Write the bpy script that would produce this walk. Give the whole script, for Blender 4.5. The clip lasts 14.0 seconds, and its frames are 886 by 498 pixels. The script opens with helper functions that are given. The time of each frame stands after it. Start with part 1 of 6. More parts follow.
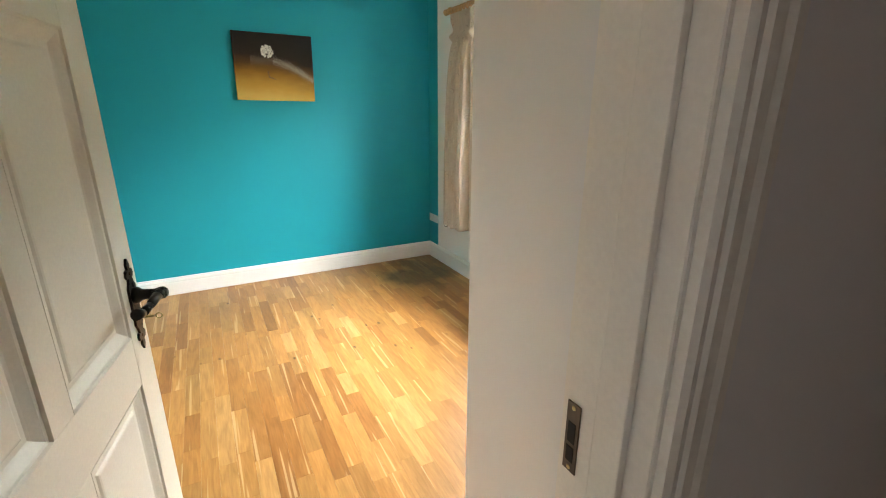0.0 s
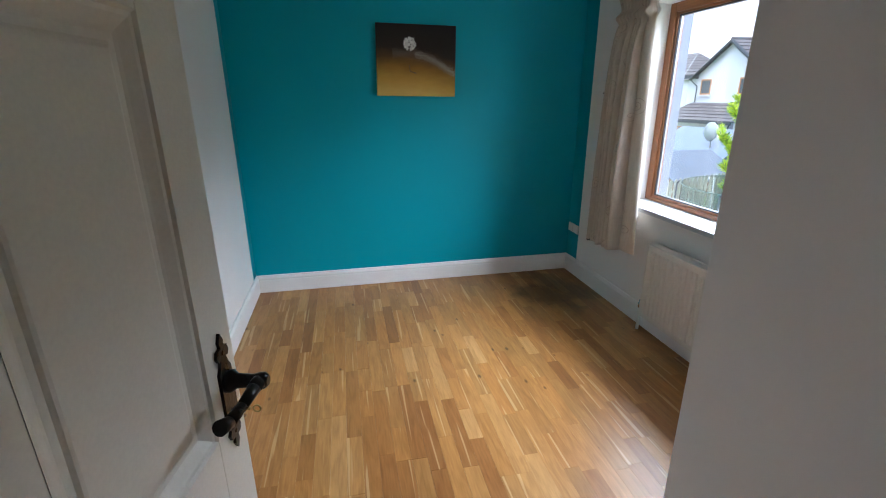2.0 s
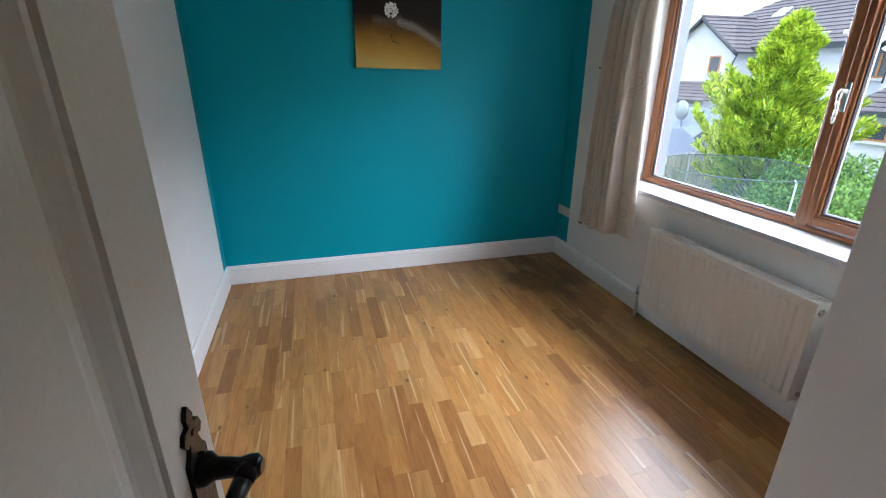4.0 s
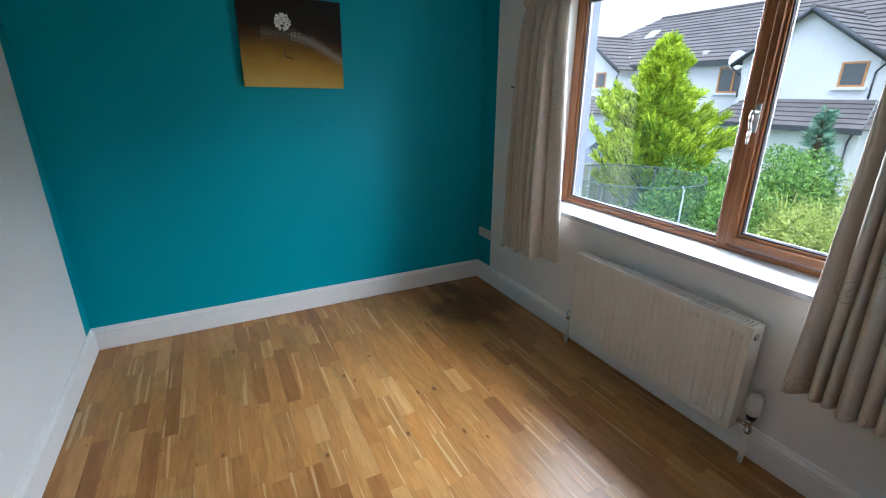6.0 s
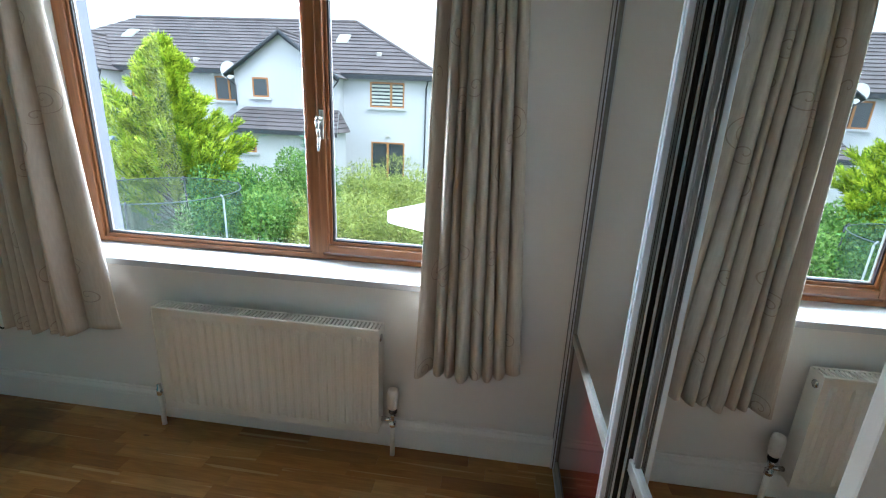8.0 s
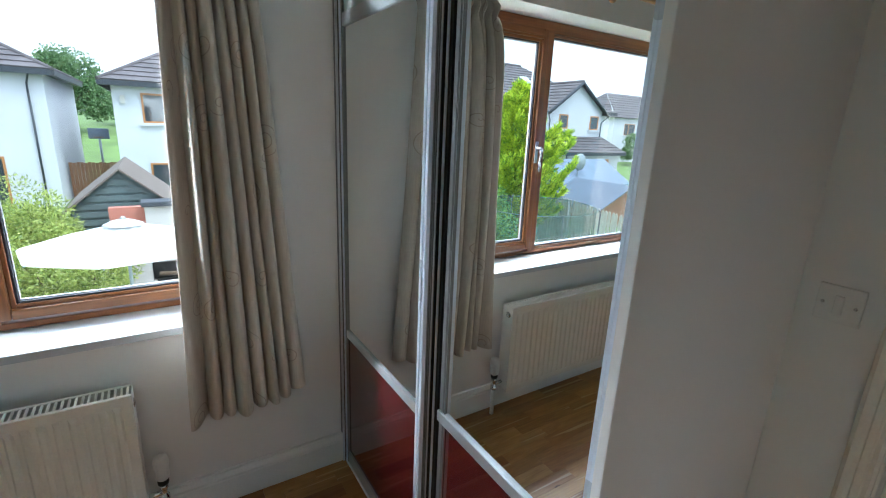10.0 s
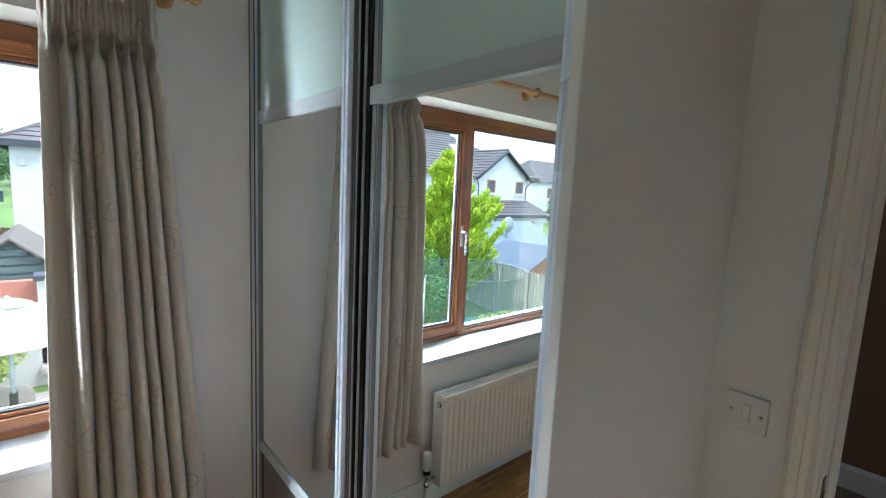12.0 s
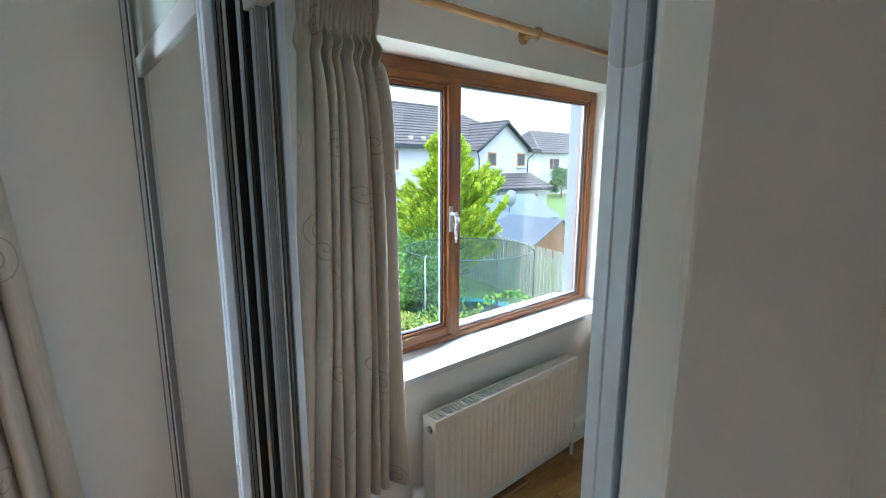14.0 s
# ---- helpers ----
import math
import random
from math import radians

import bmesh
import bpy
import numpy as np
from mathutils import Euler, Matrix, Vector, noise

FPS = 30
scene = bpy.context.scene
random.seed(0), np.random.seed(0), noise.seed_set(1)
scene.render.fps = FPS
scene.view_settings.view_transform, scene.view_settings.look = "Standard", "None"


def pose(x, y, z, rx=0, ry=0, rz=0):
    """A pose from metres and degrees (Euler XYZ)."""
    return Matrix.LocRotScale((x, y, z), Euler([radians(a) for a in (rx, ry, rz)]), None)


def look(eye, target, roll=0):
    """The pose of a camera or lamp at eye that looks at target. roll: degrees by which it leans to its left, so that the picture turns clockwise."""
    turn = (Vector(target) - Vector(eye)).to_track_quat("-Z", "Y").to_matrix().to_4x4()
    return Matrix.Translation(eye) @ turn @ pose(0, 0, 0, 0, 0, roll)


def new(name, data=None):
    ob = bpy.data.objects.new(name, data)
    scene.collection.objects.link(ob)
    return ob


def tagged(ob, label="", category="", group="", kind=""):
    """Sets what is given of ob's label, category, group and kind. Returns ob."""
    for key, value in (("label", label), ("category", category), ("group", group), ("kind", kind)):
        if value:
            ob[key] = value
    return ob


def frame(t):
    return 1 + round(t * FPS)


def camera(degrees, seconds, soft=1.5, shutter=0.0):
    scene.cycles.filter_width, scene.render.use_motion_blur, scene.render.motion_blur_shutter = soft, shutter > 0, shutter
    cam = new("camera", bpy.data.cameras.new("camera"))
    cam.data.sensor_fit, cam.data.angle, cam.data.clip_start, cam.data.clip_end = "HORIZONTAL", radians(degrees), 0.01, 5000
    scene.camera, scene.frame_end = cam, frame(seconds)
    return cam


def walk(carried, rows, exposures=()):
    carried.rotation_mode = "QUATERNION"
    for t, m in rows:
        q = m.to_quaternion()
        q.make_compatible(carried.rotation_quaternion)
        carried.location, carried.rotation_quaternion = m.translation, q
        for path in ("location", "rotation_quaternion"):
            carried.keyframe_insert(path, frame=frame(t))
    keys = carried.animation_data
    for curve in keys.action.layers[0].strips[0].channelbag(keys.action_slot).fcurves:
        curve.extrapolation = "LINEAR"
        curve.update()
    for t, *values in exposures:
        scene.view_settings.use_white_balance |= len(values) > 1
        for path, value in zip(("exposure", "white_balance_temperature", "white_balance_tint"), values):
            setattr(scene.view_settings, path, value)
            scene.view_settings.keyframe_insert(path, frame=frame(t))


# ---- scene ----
cam = camera(88.7, 14.0, 1.1)
METRES, EYE, TILT, LEAN, TURN = 2.4, 1.52, 0.0, 0.0, -27.3
PATH = [
    (0, (0.007, 0.044, 1.493), (0.888, 1.738, 0.898), 0.0),
    (0.5, (0.006, 0.254, 1.521), (0.685, 2.034, 0.912), 0.3),
    (1, (0.025, 0.431, 1.523), (0.567, 2.251, 0.896), 0.3),
    (1.5, (0.034, 0.477, 1.522), (0.489, 2.32, 0.894), 0.1),
    (2, (0.039, 0.481, 1.528), (0.432, 2.339, 0.899), -0.2),
    (4.5, (-0.024, 0.789, 1.501), (0.559, 2.56, 0.778), 0.3),
    (5, (-0.019, 0.837, 1.525), (0.671, 2.586, 0.842), 0.1),
    (5.5, (0.007, 0.909, 1.531), (0.788, 2.63, 0.874), 0.2),
    (6, (0.071, 1.029, 1.533), (0.923, 2.714, 0.874), 0.2),
    (6.5, (0.109, 1.082, 1.535), (1.142, 2.666, 0.885), 0.9),
    (7, (0.161, 1.162, 1.529), (1.551, 2.456, 0.903), 1.6),
    (7.5, (0.223, 1.334, 1.515), (1.953, 2.143, 0.921), 2.2),
    (8, (0.288, 1.454, 1.507), (2.186, 1.685, 0.921), 2.6),
    (8.5, (0.352, 1.566, 1.52), (2.23, 1.256, 0.905), 1.9),
    (9, (0.311, 1.663, 1.517), (2.064, 0.958, 0.862), 1.4),
    (11.5, (0.22, 1.774, 1.653), (1.754, 0.531, 1.333), 3.1),
    (12, (0.276, 1.681, 1.677), (1.782, 0.39, 1.424), 2.7),
    (12.5, (0.464, 1.494, 1.669), (1.962, 0.195, 1.41), 1.8),
    (13, (0.535, 1.358, 1.667), (2.03, 0.06, 1.383), 0.7),
    (13.5, (0.563, 1.33, 1.667), (2.064, 0.045, 1.356), 0.1),
    (14, (0.585, 1.303, 1.667), (2.09, 0.035, 1.31), 0.1),
]
EXPOSURES = [(0.0, 2.15, 6800, 6), (0.5, 2.1, 6250, 7), (1.0, 1.5, 5950, 6), (1.5, 1.02, 5800, 9), (2.0, 0.95, 5680, 10), (4.5, 1.04, 5680, 12), (5.5, 0.78, 5620, 9), (6.5, 0.93, 5650, 7), (8.0, 0.94, 5680, 4), (9.0, 0.88, 5600, 4), (11.5, 1.05, 5580, 5), (12.5, 1.28, 5640, 6), (14.0, 1.23, 5580, 6)]
walk(cam, [(t, look(eye, target, roll)) for t, eye, target, roll in PATH], EXPOSURES)

SKY = 1.12
SKY_FILL = 1900.0
DOOR_OPEN = 79.0

# ---------- world and light ----------
world = bpy.data.worlds.new("overcast_sky")
scene.world = world
world.use_nodes = True
wn, wl = world.node_tree.nodes, world.node_tree.links
wn.clear()
w_out = wn.new("ShaderNodeOutputWorld")
w_bg = wn.new("ShaderNodeBackground")
w_sky = wn.new("ShaderNodeTexSky")
w_sky.sky_type = 'NISHITA'
w_sky.sun_disc = False
w_sky.sun_elevation = radians(48)
w_sky.sun_rotation = radians(225)
w_noise = wn.new("ShaderNodeTexNoise")
w_noise.inputs["Scale"].default_value = 3.2
w_noise.inputs["Detail"].default_value = 6
w_ramp = wn.new("ShaderNodeValToRGB")
w_ramp.color_ramp.elements[0].position, w_ramp.color_ramp.elements[1].position = 0.28, 0.62
w_ramp.color_ramp.elements[0].color = (0.55, 0.55, 0.55, 1)
w_ramp.color_ramp.elements[1].color = (1, 1, 1, 1)
w_scale = wn.new("ShaderNodeVectorMath")
w_scale.operation = 'SCALE'
w_scale.inputs["Scale"].default_value = 0.16
w_mix = wn.new("ShaderNodeMix")
w_mix.data_type = 'RGBA'
w_mix.inputs["B"].default_value = (0.86, 0.92, 1.0, 1)
wl.new(w_sky.outputs["Color"], w_scale.inputs[0])
wl.new(w_scale.outputs["Vector"], w_mix.inputs["A"])
wl.new(w_noise.outputs["Fac"], w_ramp.inputs["Fac"])
wl.new(w_ramp.outputs["Color"], w_mix.inputs["Factor"])
# an overcast dome is about three times as bright overhead as at the horizon
w_tc = wn.new("ShaderNodeTexCoord")
w_sep = wn.new("ShaderNodeSeparateXYZ")
wl.new(w_tc.outputs["Generated"], w_sep.inputs[0])
w_clip = wn.new("ShaderNodeMath")
w_clip.operation = 'MAXIMUM'
w_clip.inputs[1].default_value = 0.0
wl.new(w_sep.outputs["Z"], w_clip.inputs[0])
w_dome = wn.new("ShaderNodeMath")
w_dome.operation = 'MULTIPLY_ADD'
w_dome.inputs[1].default_value, w_dome.inputs[2].default_value = 1.0, 1.0
wl.new(w_clip.outputs[0], w_dome.inputs[0])
w_out_col = wn.new("ShaderNodeVectorMath")
w_out_col.operation = 'SCALE'
wl.new(w_mix.outputs["Result"], w_out_col.inputs[0])
wl.new(w_dome.outputs[0], w_out_col.inputs["Scale"])
wl.new(w_out_col.outputs["Vector"], w_bg.inputs["Color"])
w_bg.inputs["Strength"].default_value = SKY
wl.new(w_bg.outputs["Background"], w_out.inputs["Surface"])

sun_data = bpy.data.lights.new("sun", 'SUN')
sun_data.energy, sun_data.angle, sun_data.color = 1.5, radians(20), (1.0, 0.97, 0.92)
# added fill lamps, unseen, standing in for bright sky above and beside the window
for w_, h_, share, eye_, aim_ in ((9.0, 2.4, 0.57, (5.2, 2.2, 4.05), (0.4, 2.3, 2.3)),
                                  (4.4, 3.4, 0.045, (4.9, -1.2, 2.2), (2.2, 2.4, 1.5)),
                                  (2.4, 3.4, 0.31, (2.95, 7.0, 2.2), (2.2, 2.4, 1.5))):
    sky_data = bpy.data.lights.new("sky_fill", 'AREA')
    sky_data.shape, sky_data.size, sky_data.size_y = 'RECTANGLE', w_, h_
    sky_data.energy, sky_data.color = SKY_FILL * share, (0.95, 0.97, 1.0)
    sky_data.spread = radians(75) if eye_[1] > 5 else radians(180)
    sky_fill = new("sky_fill", sky_data)
    sky_fill.matrix_world = look(eye_, aim_)
sun = new("sun", sun_data)
sun.matrix_world = look((-20, -20, 40), (0, 0, 0))


# ---------- materials ----------
def node_mat(name):
    m = bpy.data.materials.new(name)
    m.use_nodes = True
    nt = m.node_tree
    return m, nt, nt.nodes["Principled BSDF"]


def ramp_of(nt, fac, stops):
    r = nt.nodes.new("ShaderNodeValToRGB")
    els = r.color_ramp.elements
    while len(els) < len(stops):
        els.new(0.5)
    for e, (p, c) in zip(els, stops):
        e.position, e.color = p, (*c, 1)
    nt.links.new(fac, r.inputs["Fac"])
    return r.outputs["Color"]


def tex(nt, kind, scale, detail=3.0, stretch=(1, 1, 1), coord="Object"):
    tc = nt.nodes.new("ShaderNodeTexCoord")
    mp = nt.nodes.new("ShaderNodeMapping")
    mp.inputs["Scale"].default_value = stretch
    nt.links.new(tc.outputs[coord], mp.inputs["Vector"])
    t = nt.nodes.new(kind)
    t.inputs["Scale"].default_value = scale
    if kind == "ShaderNodeTexNoise":
        t.inputs["Detail"].default_value = detail
    nt.links.new(mp.outputs["Vector"], t.inputs["Vector"])
    return t


def mixc(nt, fac, a, b, blend='MIX'):
    n = nt.nodes.new("ShaderNodeMix")
    n.data_type, n.blend_type = 'RGBA', blend
    for key, v in (("Factor", fac), ("A", a), ("B", b)):
        if isinstance(v, (int, float)):
            n.inputs[key].default_value = v
        elif isinstance(v, tuple):
            n.inputs[key].default_value = (*v, 1)
        else:
            nt.links.new(v, n.inputs[key])
    return n.outputs["Result"]


def math_n(nt, op, a, b=0.0, c=None):
    n = nt.nodes.new("ShaderNodeMath")
    n.operation = op
    for i, v in enumerate((a, b) if c is None else (a, b, c)):
        if isinstance(v, (int, float)):
            n.inputs[i].default_value = v
        else:
            nt.links.new(v, n.inputs[i])
    return n.outputs[0]


def bump(nt, bsdf, height, strength=0.2, dist=0.002):
    b = nt.nodes.new("ShaderNodeBump")
    b.inputs["Strength"].default_value, b.inputs["Distance"].default_value = strength, dist
    nt.links.new(height, b.inputs["Height"])
    nt.links.new(b.outputs["Normal"], bsdf.inputs["Normal"])


def surface(name, colour, rough=0.6, metal=0.0, vary=0.08, scale=3.0, grain=120.0, relief=0.08, stretch=(1, 1, 1)):
    """A plain surface with slow stains and fine grain."""
    m, nt, b = node_mat(name)
    big, fine = tex(nt, "ShaderNodeTexNoise", scale, 4, stretch), tex(nt, "ShaderNodeTexNoise", grain, 2, stretch)
    dark = tuple(max(0, c * (1 - vary)) for c in colour)
    light = tuple(min(1, c * (1 + vary)) for c in colour)
    col = ramp_of(nt, big.outputs["Fac"], ((0.3, dark), (0.7, light)))
    col2 = ramp_of(nt, fine.outputs["Fac"], ((0.3, (0.92, 0.92, 0.92)), (0.7, (1, 1, 1))))
    nt.links.new(mixc(nt, 0.6, col, col2, 'MULTIPLY'), b.inputs["Base Color"])
    r = math_n(nt, 'MULTIPLY_ADD', big.outputs["Fac"], 0.16, rough - 0.08)
    nt.links.new(r, b.inputs["Roughness"])
    b.inputs["Metallic"].default_value = metal
    if relief:
        bump(nt, b, fine.outputs["Fac"], relief, 0.002)
    return m


def painted_wall(name, base, second=None, y_edge=0.0):
    """Matt wall paint with roller texture; where second is given, that colour is cut in beyond y_edge."""
    m, nt, b = node_mat(name)
    geo = nt.nodes.new("ShaderNodeNewGeometry")
    big, roll = tex(nt, "ShaderNodeTexNoise", 1.3, 4), tex(nt, "ShaderNodeTexNoise", 260, 3)
    col = base
    if second:
        sep = nt.nodes.new("ShaderNodeSeparateXYZ")
        nt.links.new(geo.outputs["Position"], sep.inputs[0])
        wob = tex(nt, "ShaderNodeTexNoise", 9, 2)
        edge = math_n(nt, 'MULTIPLY_ADD', wob.outputs["Fac"], 0.008, y_edge - 0.004)
        col = mixc(nt, math_n(nt, 'GREATER_THAN', sep.outputs["Y"], edge), base, second)
    shade = ramp_of(nt, big.outputs["Fac"], ((0.3, (0.93, 0.93, 0.93)), (0.7, (1, 1, 1))))
    nt.links.new(mixc(nt, 1.0, col, shade, 'MULTIPLY'), b.inputs["Base Color"])
    nt.links.new(math_n(nt, 'MULTIPLY_ADD', big.outputs["Fac"], 0.2, 0.5), b.inputs["Roughness"])
    b.inputs["Specular IOR Level"].default_value = 0.3
    bump(nt, b, roll.outputs["Fac"], 0.12, 0.001)
    return m


def oak_floor(name, island):
    m, nt, b = node_mat(name)
    if island:
        rnd = nt.nodes.new("ShaderNodeNewGeometry").outputs["Random Per Island"]
    else:
        rnd = nt.nodes.new("ShaderNodeObjectInfo").outputs["Random"]
    geo = nt.nodes.new("ShaderNodeNewGeometry")
    off = nt.nodes.new("ShaderNodeCombineXYZ")
    nt.links.new(math_n(nt, 'MULTIPLY', rnd, 37.0), off.inputs["X"])
    nt.links.new(math_n(nt, 'MULTIPLY', rnd, 91.0), off.inputs["Y"])
    add = nt.nodes.new("ShaderNodeVectorMath")
    nt.links.new(geo.outputs["Position"], add.inputs[0])
    nt.links.new(off.outputs[0], add.inputs[1])
    mp = nt.nodes.new("ShaderNodeMapping")
    mp.inputs["Scale"].default_value = (1, 0.07, 1)
    nt.links.new(add.outputs[0], mp.inputs["Vector"])
    grain = nt.nodes.new("ShaderNodeTexNoise")
    grain.inputs["Scale"].default_value, grain.inputs["Detail"].default_value = 130, 5
    nt.links.new(mp.outputs[0], grain.inputs["Vector"])
    mp2 = nt.nodes.new("ShaderNodeMapping")
    mp2.inputs["Scale"].default_value = (1, 0.16, 1)
    nt.links.new(add.outputs[0], mp2.inputs["Vector"])
    fig = nt.nodes.new("ShaderNodeTexNoise")
    fig.inputs["Scale"].default_value, fig.inputs["Detail"].default_value, fig.inputs["Distortion"].default_value = 22, 4, 1.2
    nt.links.new(mp2.outputs[0], fig.inputs["Vector"])
    base = ramp_of(nt, rnd, ((0.0, (0.28, 0.122, 0.036)), (0.12, (0.35, 0.158, 0.045)), (0.35, (0.385, 0.205, 0.066)), (0.55, (0.43, 0.205, 0.058)), (0.85, (0.46, 0.245, 0.080)), (1.0, (0.54, 0.315, 0.125))))
    g1 = ramp_of(nt, fig.outputs["Fac"], ((0.3, (0.78, 0.72, 0.65)), (0.6, (1.05, 1.03, 1.0))))
    g2 = ramp_of(nt, grain.outputs["Fac"], ((0.35, (0.78, 0.74, 0.68)), (0.62, (1.05, 1.05, 1.05))))
    col = mixc(nt, 0.55, mixc(nt, 0.9, base, g1, 'MULTIPLY'), g2, 'MULTIPLY')
    knot = nt.nodes.new("ShaderNodeTexVoronoi")
    knot.inputs["Scale"].default_value = 8.0
    mp3 = nt.nodes.new("ShaderNodeMapping")
    mp3.inputs["Scale"].default_value = (1, 0.55, 1)
    nt.links.new(add.outputs[0], mp3.inputs["Vector"])
    nt.links.new(mp3.outputs[0], knot.inputs["Vector"])
    wob = math_n(nt, 'MULTIPLY_ADD', fig.outputs["Fac"], 0.10, knot.outputs["Distance"])
    kmask = ramp_of(nt, wob, ((0.088, (0.12, 0.065, 0.035)), (0.15, (1, 1, 1))))
    knotty = math_n(nt, 'GREATER_THAN', math_n(nt, 'FRACT', math_n(nt, 'MULTIPLY', rnd, 7.3)), 0.22)
    col = mixc(nt, math_n(nt, 'MULTIPLY', knotty, 0.75), col, kmask, 'MULTIPLY')
    sap = nt.nodes.new("ShaderNodeTexNoise")
    sap.inputs["Scale"].default_value, sap.inputs["Detail"].default_value = 9, 1
    mp4 = nt.nodes.new("ShaderNodeMapping")
    mp4.inputs["Scale"].default_value = (4.2, 0.10, 1)
    nt.links.new(add.outputs[0], mp4.inputs["Vector"])
    nt.links.new(mp4.outputs[0], sap.inputs["Vector"])
    smask = ramp_of(nt, sap.outputs["Fac"], ((0.645, (0, 0, 0)), (0.67, (1, 1, 1))))
    col = mixc(nt, math_n(nt, 'MULTIPLY', smask, 0.48), col, (0.68, 0.48, 0.26))
    # uneven dark patch in the boards near the radiator and the corner
    patch_noise = nt.nodes.new("ShaderNodeTexNoise")
    patch_noise.inputs["Scale"].default_value, patch_noise.inputs["Detail"].default_value = 3.4, 5
    nt.links.new(geo.outputs["Position"], patch_noise.inputs["Vector"])
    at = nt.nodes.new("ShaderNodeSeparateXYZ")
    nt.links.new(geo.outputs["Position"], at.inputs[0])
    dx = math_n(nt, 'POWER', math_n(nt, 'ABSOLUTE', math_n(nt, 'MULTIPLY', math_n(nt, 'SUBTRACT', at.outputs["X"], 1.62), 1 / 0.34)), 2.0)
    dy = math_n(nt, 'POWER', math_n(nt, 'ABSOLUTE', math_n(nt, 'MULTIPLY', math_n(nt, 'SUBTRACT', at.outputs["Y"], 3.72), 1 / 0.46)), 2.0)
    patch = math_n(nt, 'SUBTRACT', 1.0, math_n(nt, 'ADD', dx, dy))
    dark_patch = ramp_of(nt, math_n(nt, 'MULTIPLY_ADD', patch, 0.28, patch_noise.outputs["Fac"]), ((0.52, (1, 1, 1)), (0.72, (0.36, 0.33, 0.31))))
    col = mixc(nt, 0.9, col, dark_patch, 'MULTIPLY')
    nt.links.new(col, b.inputs["Base Color"])
    nt.links.new(math_n(nt, 'MULTIPLY_ADD', grain.outputs["Fac"], 0.14, 0.25), b.inputs["Roughness"])
    b.inputs["Specular IOR Level"].default_value = 0.45
    bump(nt, b, grain.outputs["Fac"], 0.10, 0.0006)
    return m


def wood(name, dark, light, axis="z", rough=0.4):
    m, nt, b = node_mat(name)
    st = {"x": (0.06, 1, 1), "y": (1, 0.06, 1), "z": (1, 1, 0.06)}[axis]
    g = tex(nt, "ShaderNodeTexNoise", 90, 5, st)
    f = tex(nt, "ShaderNodeTexNoise", 14, 3, st)
    c = ramp_of(nt, f.outputs["Fac"], ((0.3, dark), (0.7, light)))
    g2 = ramp_of(nt, g.outputs["Fac"], ((0.35, (0.72, 0.68, 0.64)), (0.62, (1.05, 1.05, 1.05))))
    nt.links.new(mixc(nt, 0.8, c, g2, 'MULTIPLY'), b.inputs["Base Color"])
    nt.links.new(math_n(nt, 'MULTIPLY_ADD', g.outputs["Fac"], 0.2, rough - 0.1), b.inputs["Roughness"])
    bump(nt, b, g.outputs["Fac"], 0.1, 0.0006)
    return m


def curtain_cloth(name):
    m, nt, b = node_mat(name)
    weave = tex(nt, "ShaderNodeTexNoise", 700, 2, (1, 1, 1), "UV")
    slub = tex(nt, "ShaderNodeTexNoise", 60, 3, (3, 0.3, 1), "UV")
    cell = tex(nt, "ShaderNodeTexVoronoi", 5.2, 0, (1, 1, 1), "UV")
    cell.voronoi_dimensions = '2D'
    away = nt.nodes.new("ShaderNodeVectorMath")
    away.operation = 'SUBTRACT'
    uv_in = nt.nodes.new("ShaderNodeTexCoord")
    nt.links.new(uv_in.outputs["UV"], away.inputs[0])
    nt.links.new(cell.outputs["Position"], away.inputs[1])
    axes = nt.nodes.new("ShaderNodeSeparateXYZ")
    nt.links.new(away.outputs[0], axes.inputs[0])
    angle = math_n(nt, 'MULTIPLY', math_n(nt, 'ARCTAN2', axes.outputs["Y"], axes.outputs["X"]), 1 / math.tau)
    reach = math_n(nt, 'SQRT', math_n(nt, 'ADD', math_n(nt, 'POWER', math_n(nt, 'ABSOLUTE', axes.outputs["X"]), 2.0), math_n(nt, 'POWER', math_n(nt, 'ABSOLUTE', axes.outputs["Y"]), 2.0)))
    coil = math_n(nt, 'FRACT', math_n(nt, 'MULTIPLY_ADD', reach, 38.0, angle))
    line = math_n(nt, 'LESS_THAN', math_n(nt, 'ABSOLUTE', math_n(nt, 'SUBTRACT', coil, 0.5)), 0.075)
    sep = nt.nodes.new("ShaderNodeSeparateColor")
    nt.links.new(cell.outputs["Color"], sep.inputs[0])
    pick = math_n(nt, 'GREATER_THAN', sep.outputs[0], 0.35)
    near = math_n(nt, 'LESS_THAN', reach, math_n(nt, 'MULTIPLY_ADD', sep.outputs[1], 0.035, 0.028))
    stitch = math_n(nt, 'MULTIPLY', math_n(nt, 'MULTIPLY', line, pick), near)
    base = ramp_of(nt, slub.outputs["Fac"], ((0.3, (0.55, 0.49, 0.42)), (0.7, (0.62, 0.56, 0.485))))
    col = mixc(nt, math_n(nt, 'MULTIPLY', stitch, 0.5), base, (0.27, 0.205, 0.165))
    nt.links.new(col, b.inputs["Base Color"])
    b.inputs["Roughness"].default_value = 0.85
    b.inputs["Specular IOR Level"].default_value = 0.15
    b.inputs["Sheen Weight"].default_value = 0.15
    bump(nt, b, math_n(nt, 'ADD', weave.outputs["Fac"], math_n(nt, 'MULTIPLY', stitch, 1.5)), 0.15, 0.001)
    tr = nt.nodes.new("ShaderNodeBsdfTranslucent")
    nt.links.new(col, tr.inputs["Color"])
    mx = nt.nodes.new("ShaderNodeMixShader")
    mx.inputs[0].default_value = 0.10
    nt.links.new(b.outputs[0], mx.inputs[1])
    nt.links.new(tr.outputs[0], mx.inputs[2])
    nt.links.new(mx.outputs[0], nt.nodes["Material Output"].inputs["Surface"])
    return m


